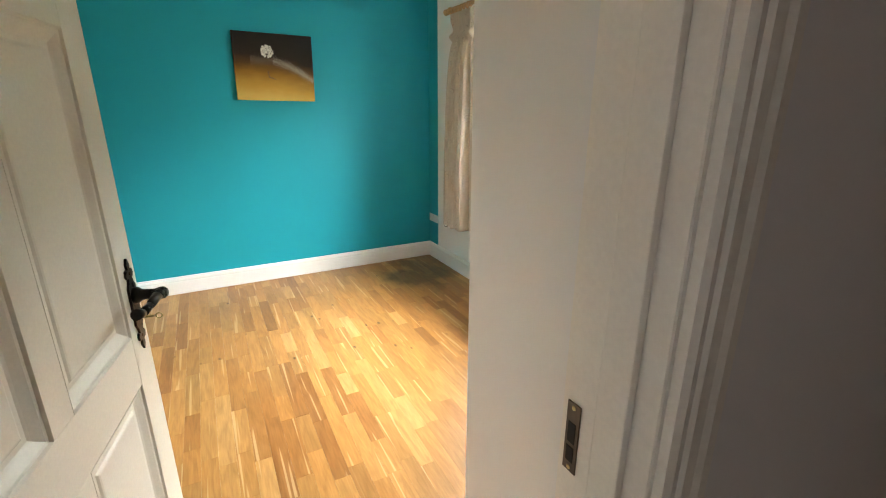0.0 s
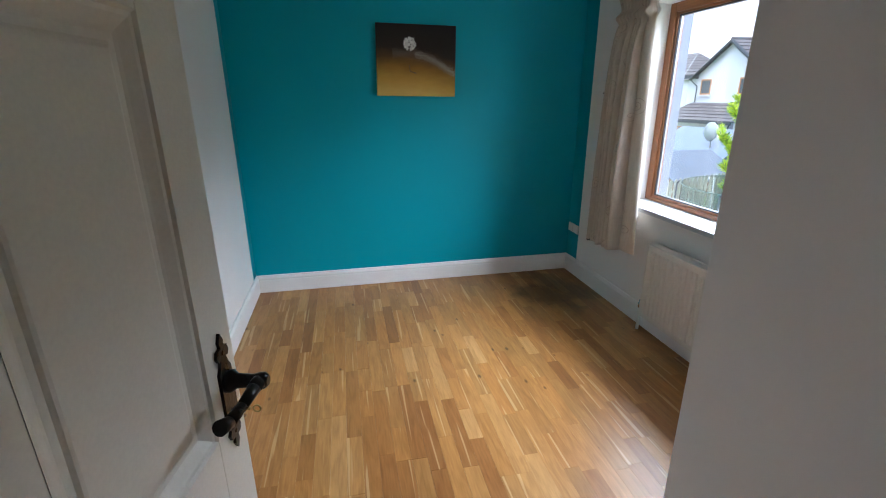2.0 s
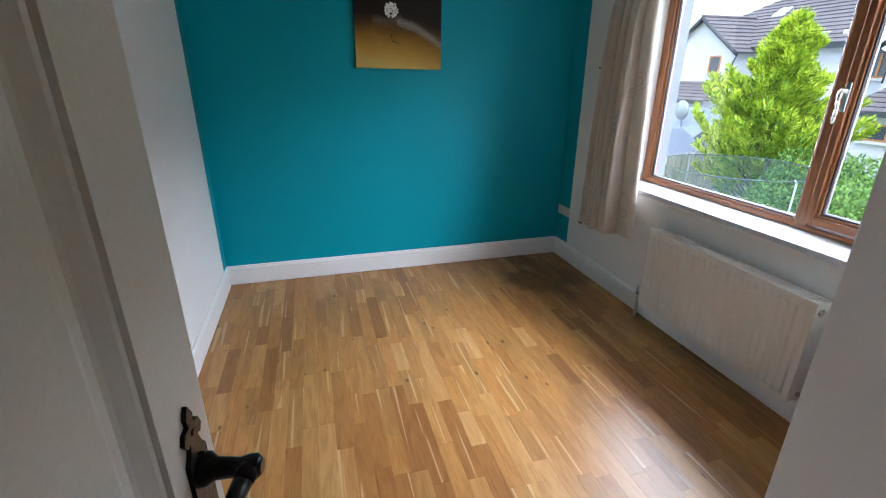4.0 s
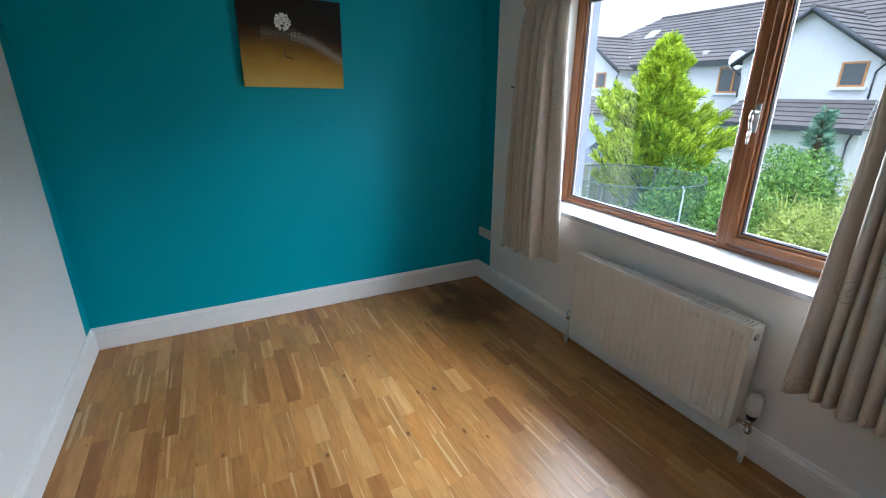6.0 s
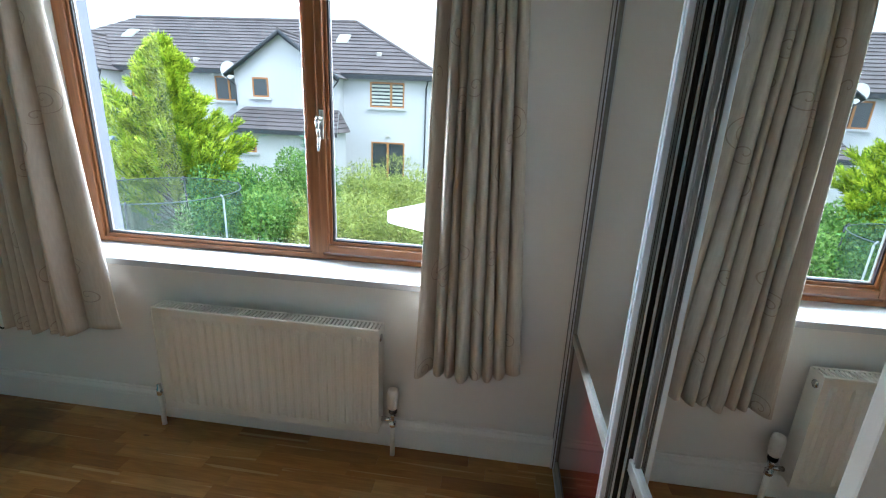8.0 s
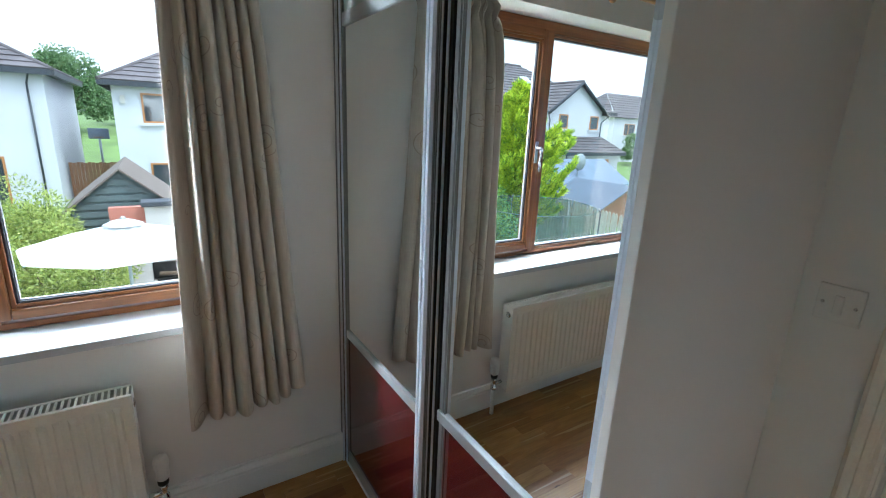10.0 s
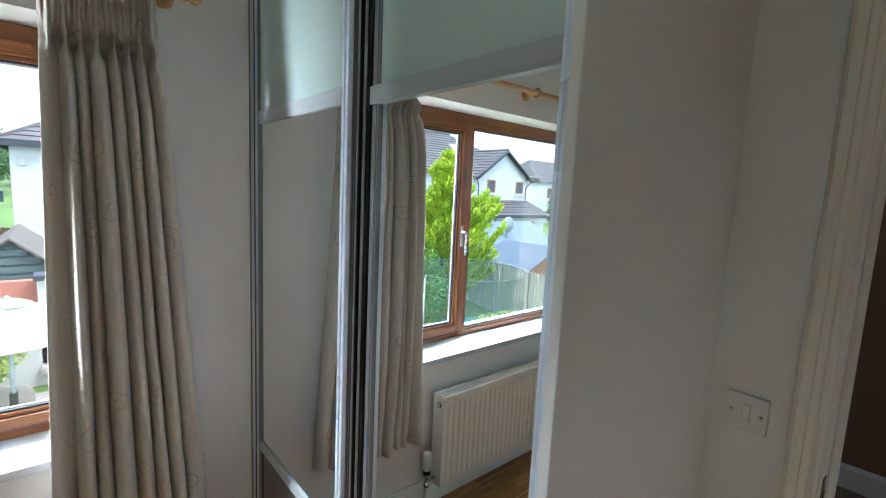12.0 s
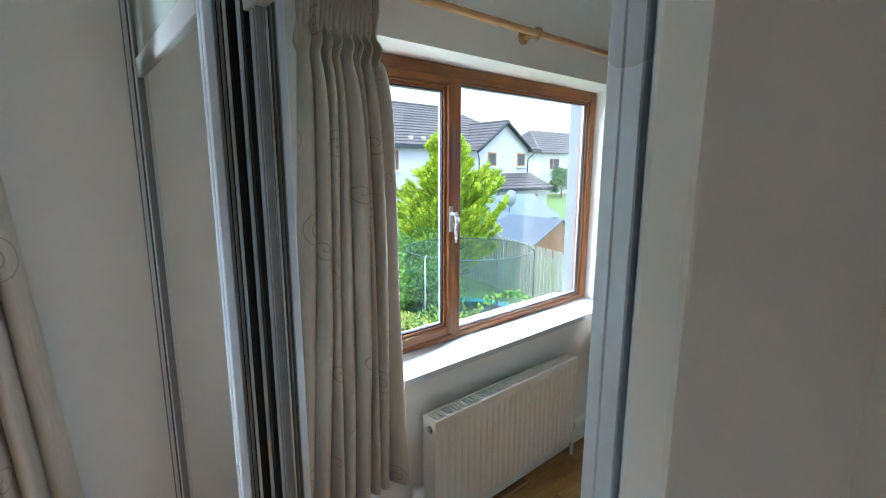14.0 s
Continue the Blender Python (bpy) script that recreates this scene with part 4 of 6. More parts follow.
for a, b in zip(rows, rows[1:]):
    for i in range(len(xs) - 1):
        bm.faces.new((a[i], a[i + 1], b[i + 1], b[i]))
bmesh.ops.recalc_face_normals(bm, faces=bm.faces[:])
part("front_panel", bm, M_rad, rad, "pressed steel front with upright flutes")
part("front_edge", boxes((RX + 0.009, RY0 + 0.003, RZ0, RX + 0.02, RY1 - 0.003, RZ1 - 0.004), bevel=0.004, segs=2), M_rad, rad)
part("back_panel", boxes((1.962, RY0 + 0.003, RZ0, 1.976, RY1 - 0.003, RZ1 - 0.004), bevel=0.004, segs=2), M_rad, rad)
for y0, y1 in ((RY0, RY0 + 0.003), (RY1 - 0.003, RY1)):
    part("side_cover", boxes((RX + 0.004, y0, RZ0 + 0.015, 1.974, y1, RZ1), bevel=0.001), M_rad, rad)
part("grille_rail", boxes((RX + 0.004, RY0, RZ1 - 0.006, RX + 0.018, RY1, RZ1 + 0.002), bevel=0.002), M_rad, rad)
part("grille_rail", boxes((1.960, RY0, RZ1 - 0.006, 1.974, RY1, RZ1 + 0.002), bevel=0.002), M_rad, rad)
# solid dark block stands for the dark space seen through the grille
part("inner_fill", boxes((RX + 0.022, RY0 + 0.01, RZ0 + 0.05, 1.960, RY1 - 0.01, RZ1 - 0.03)), M_rad_dark, rad)
bar_me = None
for i in range(58):
    yy = RY0 + 0.012 + i * (RY1 - RY0 - 0.024) / 57
    if bar_me is None:
        ob = part("grille_bar", boxes((RX + 0.018, -0.003, RZ1 - 0.006, 1.960, 0.003, RZ1 + 0.0005)), M_rad, rad)
        bar_me = ob.data
    else:
        ob = new("grille_bar", bar_me)
        ob.parent, ob.matrix_parent_inverse = rad, BASE[rad.name].inverted()
    ob.location = (0, yy, 0)
part("end_plug", lathe(bmesh.new(), (1.925, RY0, RZ1 - 0.045), ((0.017, 0), (0.017, 0.003), (0.009, 0.004), (0.008, 0.006)), 16, '-Y'), M_chrome, rad, "small chrome blanking plug")
for yy in (RY0 + 0.15, RY1 - 0.15):
    part("wall_bracket", boxes((1.976, yy - 0.02, RZ0 + 0.05, XE, yy + 0.02, RZ1 - 0.06), bevel=0.002), M_rad, rad)
VX = 1.945
part("tail_pipe", tubes([(VX, 1.845, 0.001), (VX, 1.845, 0.16)], 0.011, 14), M_rad, rad, "white painted pipe to the floor")
v = part("valve_body", lathe(bmesh.new(), (VX, 1.845, 0.155), ((0.013, 0), (0.016, 0.004), (0.016, 0.022), (0.011, 0.024), (0.011, 0.05), (0.015, 0.054), (0.015, 0.07)), 14), M_chrome, rad, "chrome valve body")
part("valve_union", tubes([(VX, 1.845, 0.190), (VX, RY0 + 0.004, 0.190)], 0.010, 12), M_chrome, v)
part("valve_collar", lathe(bmesh.new(), (VX, 1.845, 0.225), ((0.016, 0), (0.019, 0.006), (0.019, 0.02), (0.016, 0.024)), 16), M_dark_plastic, v)
hd2 = part("thermostat_head", lathe(bmesh.new(), (VX, 1.845, 0.249), ((0.018, 0), (0.023, 0.006), (0.0255, 0.075), (0.0225, 0.092), (0.014, 0.098)), 20), M_plastic, rad, "white ribbed thermostat head")
for i in range(12):
    a = i * math.tau / 12
    part("rib", boxes((VX + 0.0235 * math.cos(a) - 0.0015, 1.845 + 0.0235 * math.sin(a) - 0.0015, 0.272, VX + 0.0235 * math.cos(a) + 0.0025, 1.845 + 0.0235 * math.sin(a) + 0.0025, 0.325)), M_plastic, hd2)
part("tail_pipe", tubes([(VX, 2.968, 0.001), (VX, 2.968, 0.17)], 0.011, 14), M_rad, rad, "white painted pipe to the floor")
v2 = part("lockshield_valve", lathe(bmesh.new(), (VX, 2.968, 0.165), ((0.012, 0), (0.014, 0.004), (0.014, 0.035), (0.010, 0.038), (0.010, 0.055), (0.006, 0.06)), 14), M_chrome, rad)
part("valve_union", tubes([(VX, 2.968, 0.188), (VX, RY1 - 0.004, 0.188)], 0.010, 12), M_chrome, v2)

# ---------- corner plate, hooks ----------
sock = thing("cable_cover", (XE, 4.085, 0.383), "white plastic cover plate in the teal corner", "cover plate")
part("plate", boxes((XE - 0.012, 4.0, 0.383, XE, 4.170, 0.458), bevel=0.003, segs=2), M_plastic, sock)
part("seam", boxes((XE - 0.0135, 4.088, 0.386, XE - 0.0118, 4.0905, 0.455)), M_block, sock)
for yy, zz in ((3.81, 0.394), (3.775, 1.556)):
    hk = thing("curtain_hook", (XE, yy, zz), "small black tie-back hook on the wall", "hook")
    part("hook", tubes([(XE, yy, zz), (XE - 0.02, yy, zz), (XE - 0.028, yy, zz + 0.012)], 0.004, 8), M_dark_plastic, hk)
    part("rose", lathe(bmesh.new(), (XE, yy, zz), ((0.010, 0), (0.008, 0.004)), 12, '-X'), M_dark_plastic, hk)

# ---------- canvas ----------
PW, PH = 0.605, 0.506
art = new("wall_canvas")
art.matrix_basis = pose(0.616, 4.150, 1.802, 0, 0.9, 0)
BASE[art.name] = art.matrix_basis.copy()
tagged(art, "unframed abstract canvas with ochre ground and white moon", "painting")
M_canvas = canvas_mat("night_scene_canvas", -PW / 2, -PH / 2, PW, PH)
part("canvas", boxes((-PW / 2, 0, -PH / 2, PW / 2, 0.036, PH / 2), bevel=0.003, segs=2), M_canvas, art, local=True)
bm = bmesh.new()
rng = random.Random(4)
for i in range(150):
    r, a = 0.046 * math.sqrt(rng.random()), rng.uniform(0, math.tau)
    s, b = rng.uniform(0.005, 0.011), rng.uniform(0, math.tau)
    cx_, cz_ = r * math.cos(a), r * math.sin(a)
    yy = -0.001 - rng.random() * 0.003
    bm.faces.new([bm.verts.new((cx_ + s * math.cos(b + k * 1.57) * rng.uniform(0.5, 1), yy, cz_ + s * math.sin(b + k * 1.57) * rng.uniform(0.5, 1))) for k in range(4)])
M_moon = surface("white_impasto", (0.74, 0.73, 0.68), 0.5, vary=0.2, scale=60, grain=200, relief=0.5)
moon = part("moon", bm, M_moon, art, "white moon in thick paint flakes", local=True)
moon.location = (-0.052, 0, 0.118)
part("brush_stroke", tubes([(-0.055, -0.001, -0.03), (-0.050, -0.001, -0.075)], 0.0022, 6), M_dark_plastic, art, local=True)
part("brush_stroke", tubes([(-0.050, -0.001, -0.075), (-0.004, -0.001, -0.088)], 0.0030, 6), M_dark_plastic, art, local=True)

# ---------- sliding wardrobe ----------
WX0, WX1 = 0.654, XE
YF, YB = 1.118, 1.068     # glass planes of the front and back doors
ward = thing("wardrobe", (1.33, 0.8, 0), "built-in sliding wardrobe with mirror, red and pale green panels", "wardrobe")
part("side_panel", boxes((WX0, YS, 0.0, WX0 + 0.021, 1.121, CEIL), bevel=0.003, segs=2), M_white_wall, ward, "white painted side panel")
part("bottom_track", boxes((WX0 + 0.06, 1.055, 0.0, WX1, 1.128, 0.012), bevel=0.002), M_alu, ward)
part("top_track", boxes((WX0 + 0.06, 1.05, CEIL - 0.05, WX1, 1.13, CEIL), bevel=0.002), M_alu, ward)
part("inner_back", boxes((WX0 + 0.021, YS, 0.0, WX1, YS + 0.006, CEIL)), M_white_wall, ward)
# jamb profile with fine ribs at the panel end
jx = WX0 + 0.021
# black strip painted in for the shaded gap beside the door
part("jamb_gap_strip", boxes((jx, 1.05, 0.0, jx + 0.002, 1.100, CEIL)), M_gap_black, ward)
for a, b, y1, mt in ((0.0, 0.008, 1.140, M_alu_grey), (0.008, 0.013, 1.131, M_taupe), (0.013, 0.019, 1.138, M_alu), (0.019, 0.024, 1.130, M_taupe)):
    part("wall_profile", boxes((WX1 - b, 1.05, 0.0, WX1 - a, y1, CEIL), bevel=0.001), mt, ward, "slim aluminium wall channel")


def slide_door(x0, x1, yg, yf, inner):
    """Three panels between ribbed aluminium stiles; yg the glass plane, yf the stile's front."""
    d = part("door", boxes((x0 + 0.01, yg - 0.012, 0.02, x1 - 0.01, yg - 0.006, CEIL - 0.04)), M_gap_black, ward)
    for s0_, s1_ in ((x0, x0 + 0.034), (x1 - 0.034, x1)):
        out0 = s0_ if s0_ == x0 else s0_ + 0.022
        st = part("stile", boxes((out0, yg - 0.006, 0.014, out0 + 0.012, yf, CEIL - 0.03), bevel=0.0015), M_alu_white, d, "ribbed aluminium stile")
    for nm_x in ((x0 + 0.013, x0 + 0.020), (x0 + 0.022, x0 + 0.034), (x1 - 0.034, x1 - 0.022), (x1 - 0.020, x1 - 0.013)):
        part("stile_rib", boxes((nm_x[0], yg - 0.005, 0.014, nm_x[1], yf - (0.004 if nm_x[1] - nm_x[0] < 0.01 else 0.001), CEIL - 0.03), bevel=0.001), M_alu_white if nm_x[0] < x0 + 0.05 else inner, d)
    for z0, z1 in ((0.014, 0.075), (0.652, 0.690), (1.880, 1.925), (CEIL - 0.09, CEIL - 0.03)):
        part("rail", boxes((x0 + 0.034, yg - 0.010, z0, x1 - 0.034, yf - 0.001, z1), bevel=0.002), M_alu_rail, d, "aluminium cross rail")
    for nm, z0, z1, mt, lb in (("lower_panel", 0.070, 0.656, M_red, "glossy dark red glass panel"), ("mirror", 0.686, 1.884, M_mirror, "clear mirror panel"), ("upper_panel", 1.921, CEIL - 0.085, M_green, "pale green glass panel")):
        part(nm, boxes((x0 + 0.030, yg - 0.005, z0, x1 - 0.030, yg, z1)), mt, d, lb)


slide_door(1.308, WX1 - 0.022, YF, YF + 0.008, M_alu_grey)
# black inner ribs here widen the painted dark gap
slide_door(jx + 0.0025, 1.318, YB, YB + 0.012, M_gap_black)
for a, b in ((0.0345, 0.0445),):
    part("end_profile", boxes((jx + a, YB, 0.014, jx + b, YB + 0.012, CEIL - 0.03), bevel=0.0014), M_alu_white, ward, "pale ribbed end profile")
bd = [o for o in ward.children if o.name.startswith("door")][-1]
for xa, xb, dy, mt in ((1.2500, 1.2530, 0.006, M_alu_grey), (1.2535, 1.2620, 0.003, M_taupe), (1.2625, 1.2700, 0.005, M_alu_grey), (1.2705, 1.2830, 0.003, M_alu_grey)):
    part("stile_rib", boxes((xa, YB - 0.004, 0.014, xb, YB + dy, CEIL - 0.03), bevel=0.001), mt, bd)
fd = [o for o in ward.children if o.name.startswith("door")][0]
# the black ribs put the gap's shade into colour between grey ones
for ya, yb, dx, mt in ((1.1085, 1.1115, 0.0026, M_alu_grey), (1.1062, 1.1083, 0.0000, M_gap_black), (1.1020, 1.1060, 0.0030, M_alu_grey), (1.0995, 1.1018, 0.0000, M_gap_black), (1.0950, 1.0992, 0.0034, M_alu), (1.0922, 1.0948, 0.0000, M_gap_black), (1.0890, 1.0920, 0.0020, M_gap_black), (1.0835, 1.0888, 0.0010, M_gap_black)):
    part("edge_rib", boxes((1.308 - dx, ya, 0.014, 1.330, yb, CEIL - 0.03), bevel=0.0008), mt, fd)

# black strip fills the gap, standing for its shade
part("brush_seal", boxes((1.312, 1.0740, 0.014, 1.330, 1.0830, CEIL - 0.03)), M_gap_black, ward, "black strip in the gap between the doors")

# ---------- outside ----------
rng = random.Random(11)


def ground_z(x, y):
    t = min(max((x - 4) / 16, 0), 1)
    hill = 0.0
    if x > 34:
        hill = 3.4 * (1 - math.exp(-(x - 34) / 26))
    return -2.55 + 0.62 * t * t * (3 - 2 * t) + hill + 0.05 * noise.noise(Vector((x * 0.3, y * 0.3, 0)))


bm = bmesh.new()
gx = [2.4, 3.5, 5, 6.5, 8, 10, 12, 14, 16, 18, 20, 24, 28, 34, 42, 52, 70, 110, 220, 500, 1500]
gy = [-1500, -400, -120, -50, -25, -14, -8, -4, 0, 4, 8, 12, 16, 20, 26, 34, 50, 120, 400, 1500]
rows = [[bm.verts.new((x, y, ground_z(x, y))) for y in gy] for x in gx]
for a, b in zip(rows, rows[1:]):
    for i in range(len(gy) - 1):
        bm.faces.new((a[i], b[i], b[i + 1], a[i + 1])).smooth = True
setting("ground", bm, M_grass, "green garden lawn rising to a far slope", "ground")


def leaf_quad(vs, fs, p, d, up, ln, wd):
    """One small pointed leaf as a bent quad."""
    s = d.cross(up)
    s = s.normalized() * wd if s.length > 1e-4 else Vector((wd, 0, 0))
    i = len(vs)
    vs.extend((p, p + d * ln * 0.45 + s, p + d * ln, p + d * ln * 0.45 - s))
    fs.append((i, i + 1, i + 2, i + 3))


def raw_mesh(name, vs, fs, material):
    me = bpy.data.meshes.new(name)
    me.from_pydata([tuple(v) for v in vs], [], fs)
    me.materials.append(material)
    return me


def attach(name, me, parent, label=""):
    ob = new(name, me)
    ob.parent, ob.matrix_parent_inverse = parent, BASE[parent.name].inverted()
    BASE[ob.name] = Matrix.Identity(4)
    return tagged(ob, label) if label else ob


def rand_dir(r):
    z, a = r.uniform(-1, 1), r.uniform(0, math.tau)
    k = math.sqrt(1 - z * z)
    return Vector((k * math.cos(a), k * math.sin(a), z))


def conifer(name, label, x, y, height, radius, material, seed, sprays, size, lift):
    """A cypress or spruce: trunk, limbs that rise outwards, and feathery sprays along each limb."""
    r = random.Random(seed)
    z0 = ground_z(x, y) - 0.05
    t = thing(name, (x, y, z0), label, "tree")
    part("trunk", tubes([(x, y, z0), (x + 0.05, y, z0 + height * 0.5), (x, y, z0 + height * 0.93)], [0.16, 0.09, 0.015], 10), M_bark, t)
    bm_l = bmesh.new()
    vs, fs = [], []
    limbs = 210
    for i in range(limbs):
        h = (i + r.random()) / limbs
        h = h ** 0.85
        zb = z0 + height * (0.04 + 0.86 * h)
        a = r.uniform(0, math.tau)
        reach = radius * (0.03 + 0.97 * (1 - h) ** 1.12) * r.uniform(0.42, 1.22) * (0.75 + 0.25 * min(1, h * 6))
        if h > 0.93:
            reach *= 0.6
        base = Vector((x, y, zb))
        out = Vector((math.cos(a), math.sin(a), 0))
        tip = base + out * reach + Vector((0, 0, reach * lift * r.uniform(0.6, 1.3)))
        tube(bm_l, base, base.lerp(tip, 0.8), 0.016, 5, 0.006)
        n = int(sprays / limbs * (0.45 + 1.1 * reach / radius))
        for k in range(n):
            f = 0.30 + 0.72 * ((k + r.random()) / n) ** 0.8
            p = base.lerp(tip, f) + Vector((r.gauss(0, 0.06), r.gauss(0, 0.06), r.gauss(0, 0.05))) * (1.25 - f) * (0.5 + radius * 0.4)
            d = (out * 0.8 + rand_dir(r) * 0.5 + Vector((0, 0, lift * 0.95))).normalized()
            up = (Vector((0, 0, 1)) + rand_dir(r) * 0.8).normalized()
            ln = size * r.uniform(0.6, 1.25)
            side = d.cross(up)
            side = side.normalized() if side.length > 1e-3 else Vector((1, 0, 0))
            leaf_quad(vs, fs, p, d, up, ln, ln * 0.07)
            for q in range(3):
                for sg in (1, -1):
                    b0 = p + d * ln * (0.2 + 0.22 * q)
                    leaf_quad(vs, fs, b0, (d * 0.8 + side * sg * 0.75).normalized(), up, ln * (0.5 - 0.1 * q), ln * 0.055)
    part("limbs", bm_l, M_bark, t)
    attach("crown", raw_mesh("crown", vs, fs, material), t, "feathery sprays with gaps between the limbs")


def shrub(name, label, x, y, rx, ry, h, material, seed, leaves, size, drop=0.0, slender=0.32):
    """A leafy bush of several uneven domes on thin stems."""
    r = random.Random(seed)
    z0 = ground_z(x, y) - 0.05
    t = thing(name, (x, y, z0), label, "shrub")
    stems = bmesh.new()
    vs, fs = [], []
    lobes = [(r.uniform(-0.6, 0.6) * rx, r.uniform(-0.6, 0.6) * ry, r.uniform(0.45, 0.82) * h, r.uniform(0.32, 0.55)) for _ in range(11)]
    for lx, ly, lz, s in lobes:
        tube(stems, (x + lx * 0.2, y + ly * 0.2, z0), (x + lx, y + ly, z0 + lz), 0.022, 5, 0.008)
    for k in range(leaves):
        lx, ly, lz, s = lobes[r.randrange(len(lobes))]
        d = rand_dir(r)
        rad_ = r.uniform(0.6, 1.08) ** 0.6
        p = Vector((x + lx + d.x * rx * s * rad_, y + ly + d.y * ry * s * rad_, z0 + max(0.05, lz + d.z * h * s * 0.6 * rad_)))
        w = (d * 0.6 + rand_dir(r) * 0.8 + Vector((0, 0, 0.25 - drop))).normalized()
        leaf_quad(vs, fs, p, w, (d + rand_dir(r) * 0.7).normalized(), size * r.uniform(0.6, 1.3), size * slender * r.uniform(0.7, 1.2))
    part("stems", stems, M_bark, t)
    attach("crown", raw_mesh("crown", vs, fs, material), t)


def grass_clump(name, label, x, y, rad_, h, material, seed, n):
    """Arching blades from one root."""
    r = random.Random(seed)
    z0 = ground_z(x, y) - 0.03
    t = thing(name, (x, y, z0), label, "ornamental grass")
    vs, fs = [], []
    for k in range(n):
        a = r.uniform(0, math.tau)
        o = Vector((math.cos(a), math.sin(a), 0))
        reach, hh = r.uniform(0.3, 1) * rad_, h * r.uniform(0.65, 1.05)
        base = Vector((x, y, z0)) + o * r.uniform(0, 0.35) * rad_
        s = Vector((-o.y, o.x, 0)) * 0.018
        prev = None
        for q in range(6):
            f = q / 5
            p = base + o * reach * f ** 1.7 + Vector((0, 0, hh * (1 - (1 - f) ** 1.6) - 0.35 * hh * max(0, f - 0.6)))
            i = len(vs)
            wdt = 1 - f * 0.9
            vs.extend((p + s * wdt, p - s * wdt))
            if prev is not None:
                fs.append((prev, prev + 1, i + 1, i))
            prev = i
    attach("blades", raw_mesh("blades", vs, fs, material), t)


conifer("cypress_tree", "bright golden-green cypress tree behind the trampoline", 11.0, 9.75, 5.5, 2.05, M_cypress, 5, 11500, 0.36, 1.0)
conifer("spruce_tree", "small blue-green spruce among the shrubs", 14.0, 7.3, 3.6, 0.95, M_spruce, 6, 1500, 0.26, 0.3)
shrub("shrub", "mid-green leafy shrub at the foot of the cypress", 9.3, 7.0, 1.5, 1.3, 2.0, M_shrub, 21, 10080, 0.083)
shrub("shrub", "mid-green leafy shrub beside the cypress", 10.6, 8.0, 1.3, 1.1, 2.2, M_shrub, 22, 8640, 0.083)
shrub("shrub", "tall green shrub behind the spruce bed", 12.2, 6.9, 1.3, 1.2, 2.6, M_shrub, 23, 8640, 0.083)
shrub("shrub", "yellow-green feathery shrub in the border", 9.6, 4.6, 1.6, 1.3, 1.9, M_shrub_y, 24, 12480, 0.096, 0.25, 0.16)
shrub("shrub", "yellow-green feathery shrub near the parasol", 10.4, 3.3, 1.4, 1.3, 1.7, M_shrub_y, 25, 11040, 0.096, 0.25, 0.16)
shrub("shrub", "purple-grey small-leaved shrub in the border", 9.0, 4.9, 0.7, 0.6, 1.35, M_shrub_p, 26, 3840, 0.051)
shrub("shrub", "low light green shrub below the window", 7.4, 5.2, 1.5, 1.3, 1.35, M_shrub_y, 27, 11040, 0.070)
shrub("shrub", "low green shrub below the window", 8.3, 3.7, 1.2, 1.1, 1.15, M_shrub, 28, 7680, 0.064)
shrub("shrub", "loose green shrub with long arching shoots", 6.6, 6.2, 0.8, 0.8, 1.7, M_shrub, 29, 4560, 0.070)
shrub("shrub", "feathery yellow-green bush at the back of the border", 12.6, 4.6, 1.5, 1.5, 2.1, M_shrub_y, 30, 11040, 0.102, 0.25, 0.16)
shrub("shrub", "feathery yellow-green bush before the boarded shed", 11.6, 3.7, 1.2, 1.0, 2.15, M_shrub_y, 33, 9000, 0.10, 0.25, 0.16)
shrub("shrub", "bushy green shrub under the parasol edge", 9.9, 2.95, 0.7, 0.55, 0.85, M_shrub, 34, 3500, 0.08)
grass_clump("ornamental_grass", "tall arching pale green grass clump", 10.6, 6.0, 1.0, 2.1, M_shrub_y, 31, 420)
grass_clump("ornamental_grass", "tall arching pale green grass clump", 9.6, 5.9, 0.8, 1.8, M_shrub_y, 32, 320)
# an arching shoot of leaves over the trampoline
r_ = random.Random(40)
shoot = thing("climber_shoot", (6.7, 6.3, ground_z(6.7, 6.3)), "long leafy shoot arching towards the trampoline", "shrub")
pts = [Vector((6.7, 6.3, ground_z(6.7, 6.3))), Vector((6.55, 6.45, -1.2)), Vector((6.3, 6.75, -0.75)), Vector((6.0, 7.15, -0.65)), Vector((5.8, 7.45, -0.82))]
part("stem", tubes(pts, [0.012, 0.010, 0.008, 0.006, 0.003], 6), M_bark, shoot)
vs, fs = [], []
for a, b in zip(pts[1:], pts[2:]):
    for k in range(60):
        leaf_quad(vs, fs, a.lerp(b, r_.random()) + rand_dir(r_) * 0.05, (rand_dir(r_) + Vector((0, 0, -0.1))).normalized(), rand_dir(r_), r_.uniform(0.06, 0.12), 0.03)
attach("leaves", raw_mesh("leaves", vs, fs, M_shrub), shoot)

# trampoline
TX, TY, TR = 7.9, 7.75, 1.42
tz = ground_z(TX, TY)
tramp = thing("trampoline", (TX, TY, tz), "round trampoline with a dark safety net and teal padding", "trampoline")
part("jump_mat", lathe(bmesh.new(), (TX, TY, tz + 0.72), ((TR - 0.28, 0), (TR - 0.28, 0.012)), 36), M_mat_black, tramp)
bm = bmesh.new()
lathe(bm, (TX, TY, tz + 0.735), ((TR - 0.28, 0), (TR - 0.27, 0.03), (TR - 0.02, 0.03), (TR, 0.0)), 36)
part("padding", bm, M_pad, tramp)
part("top_ring", ring(bmesh.new(), (TX, TY, tz + 0.71), TR, 0.025, 'Z', 40, 6), M_steel, tramp)
part("net_ring", ring(bmesh.new(), (TX, TY, tz + 2.33), TR - 0.02, 0.010, 'Z', 40, 6), M_net_edge, tramp)
bm = bmesh.new()
n = 48
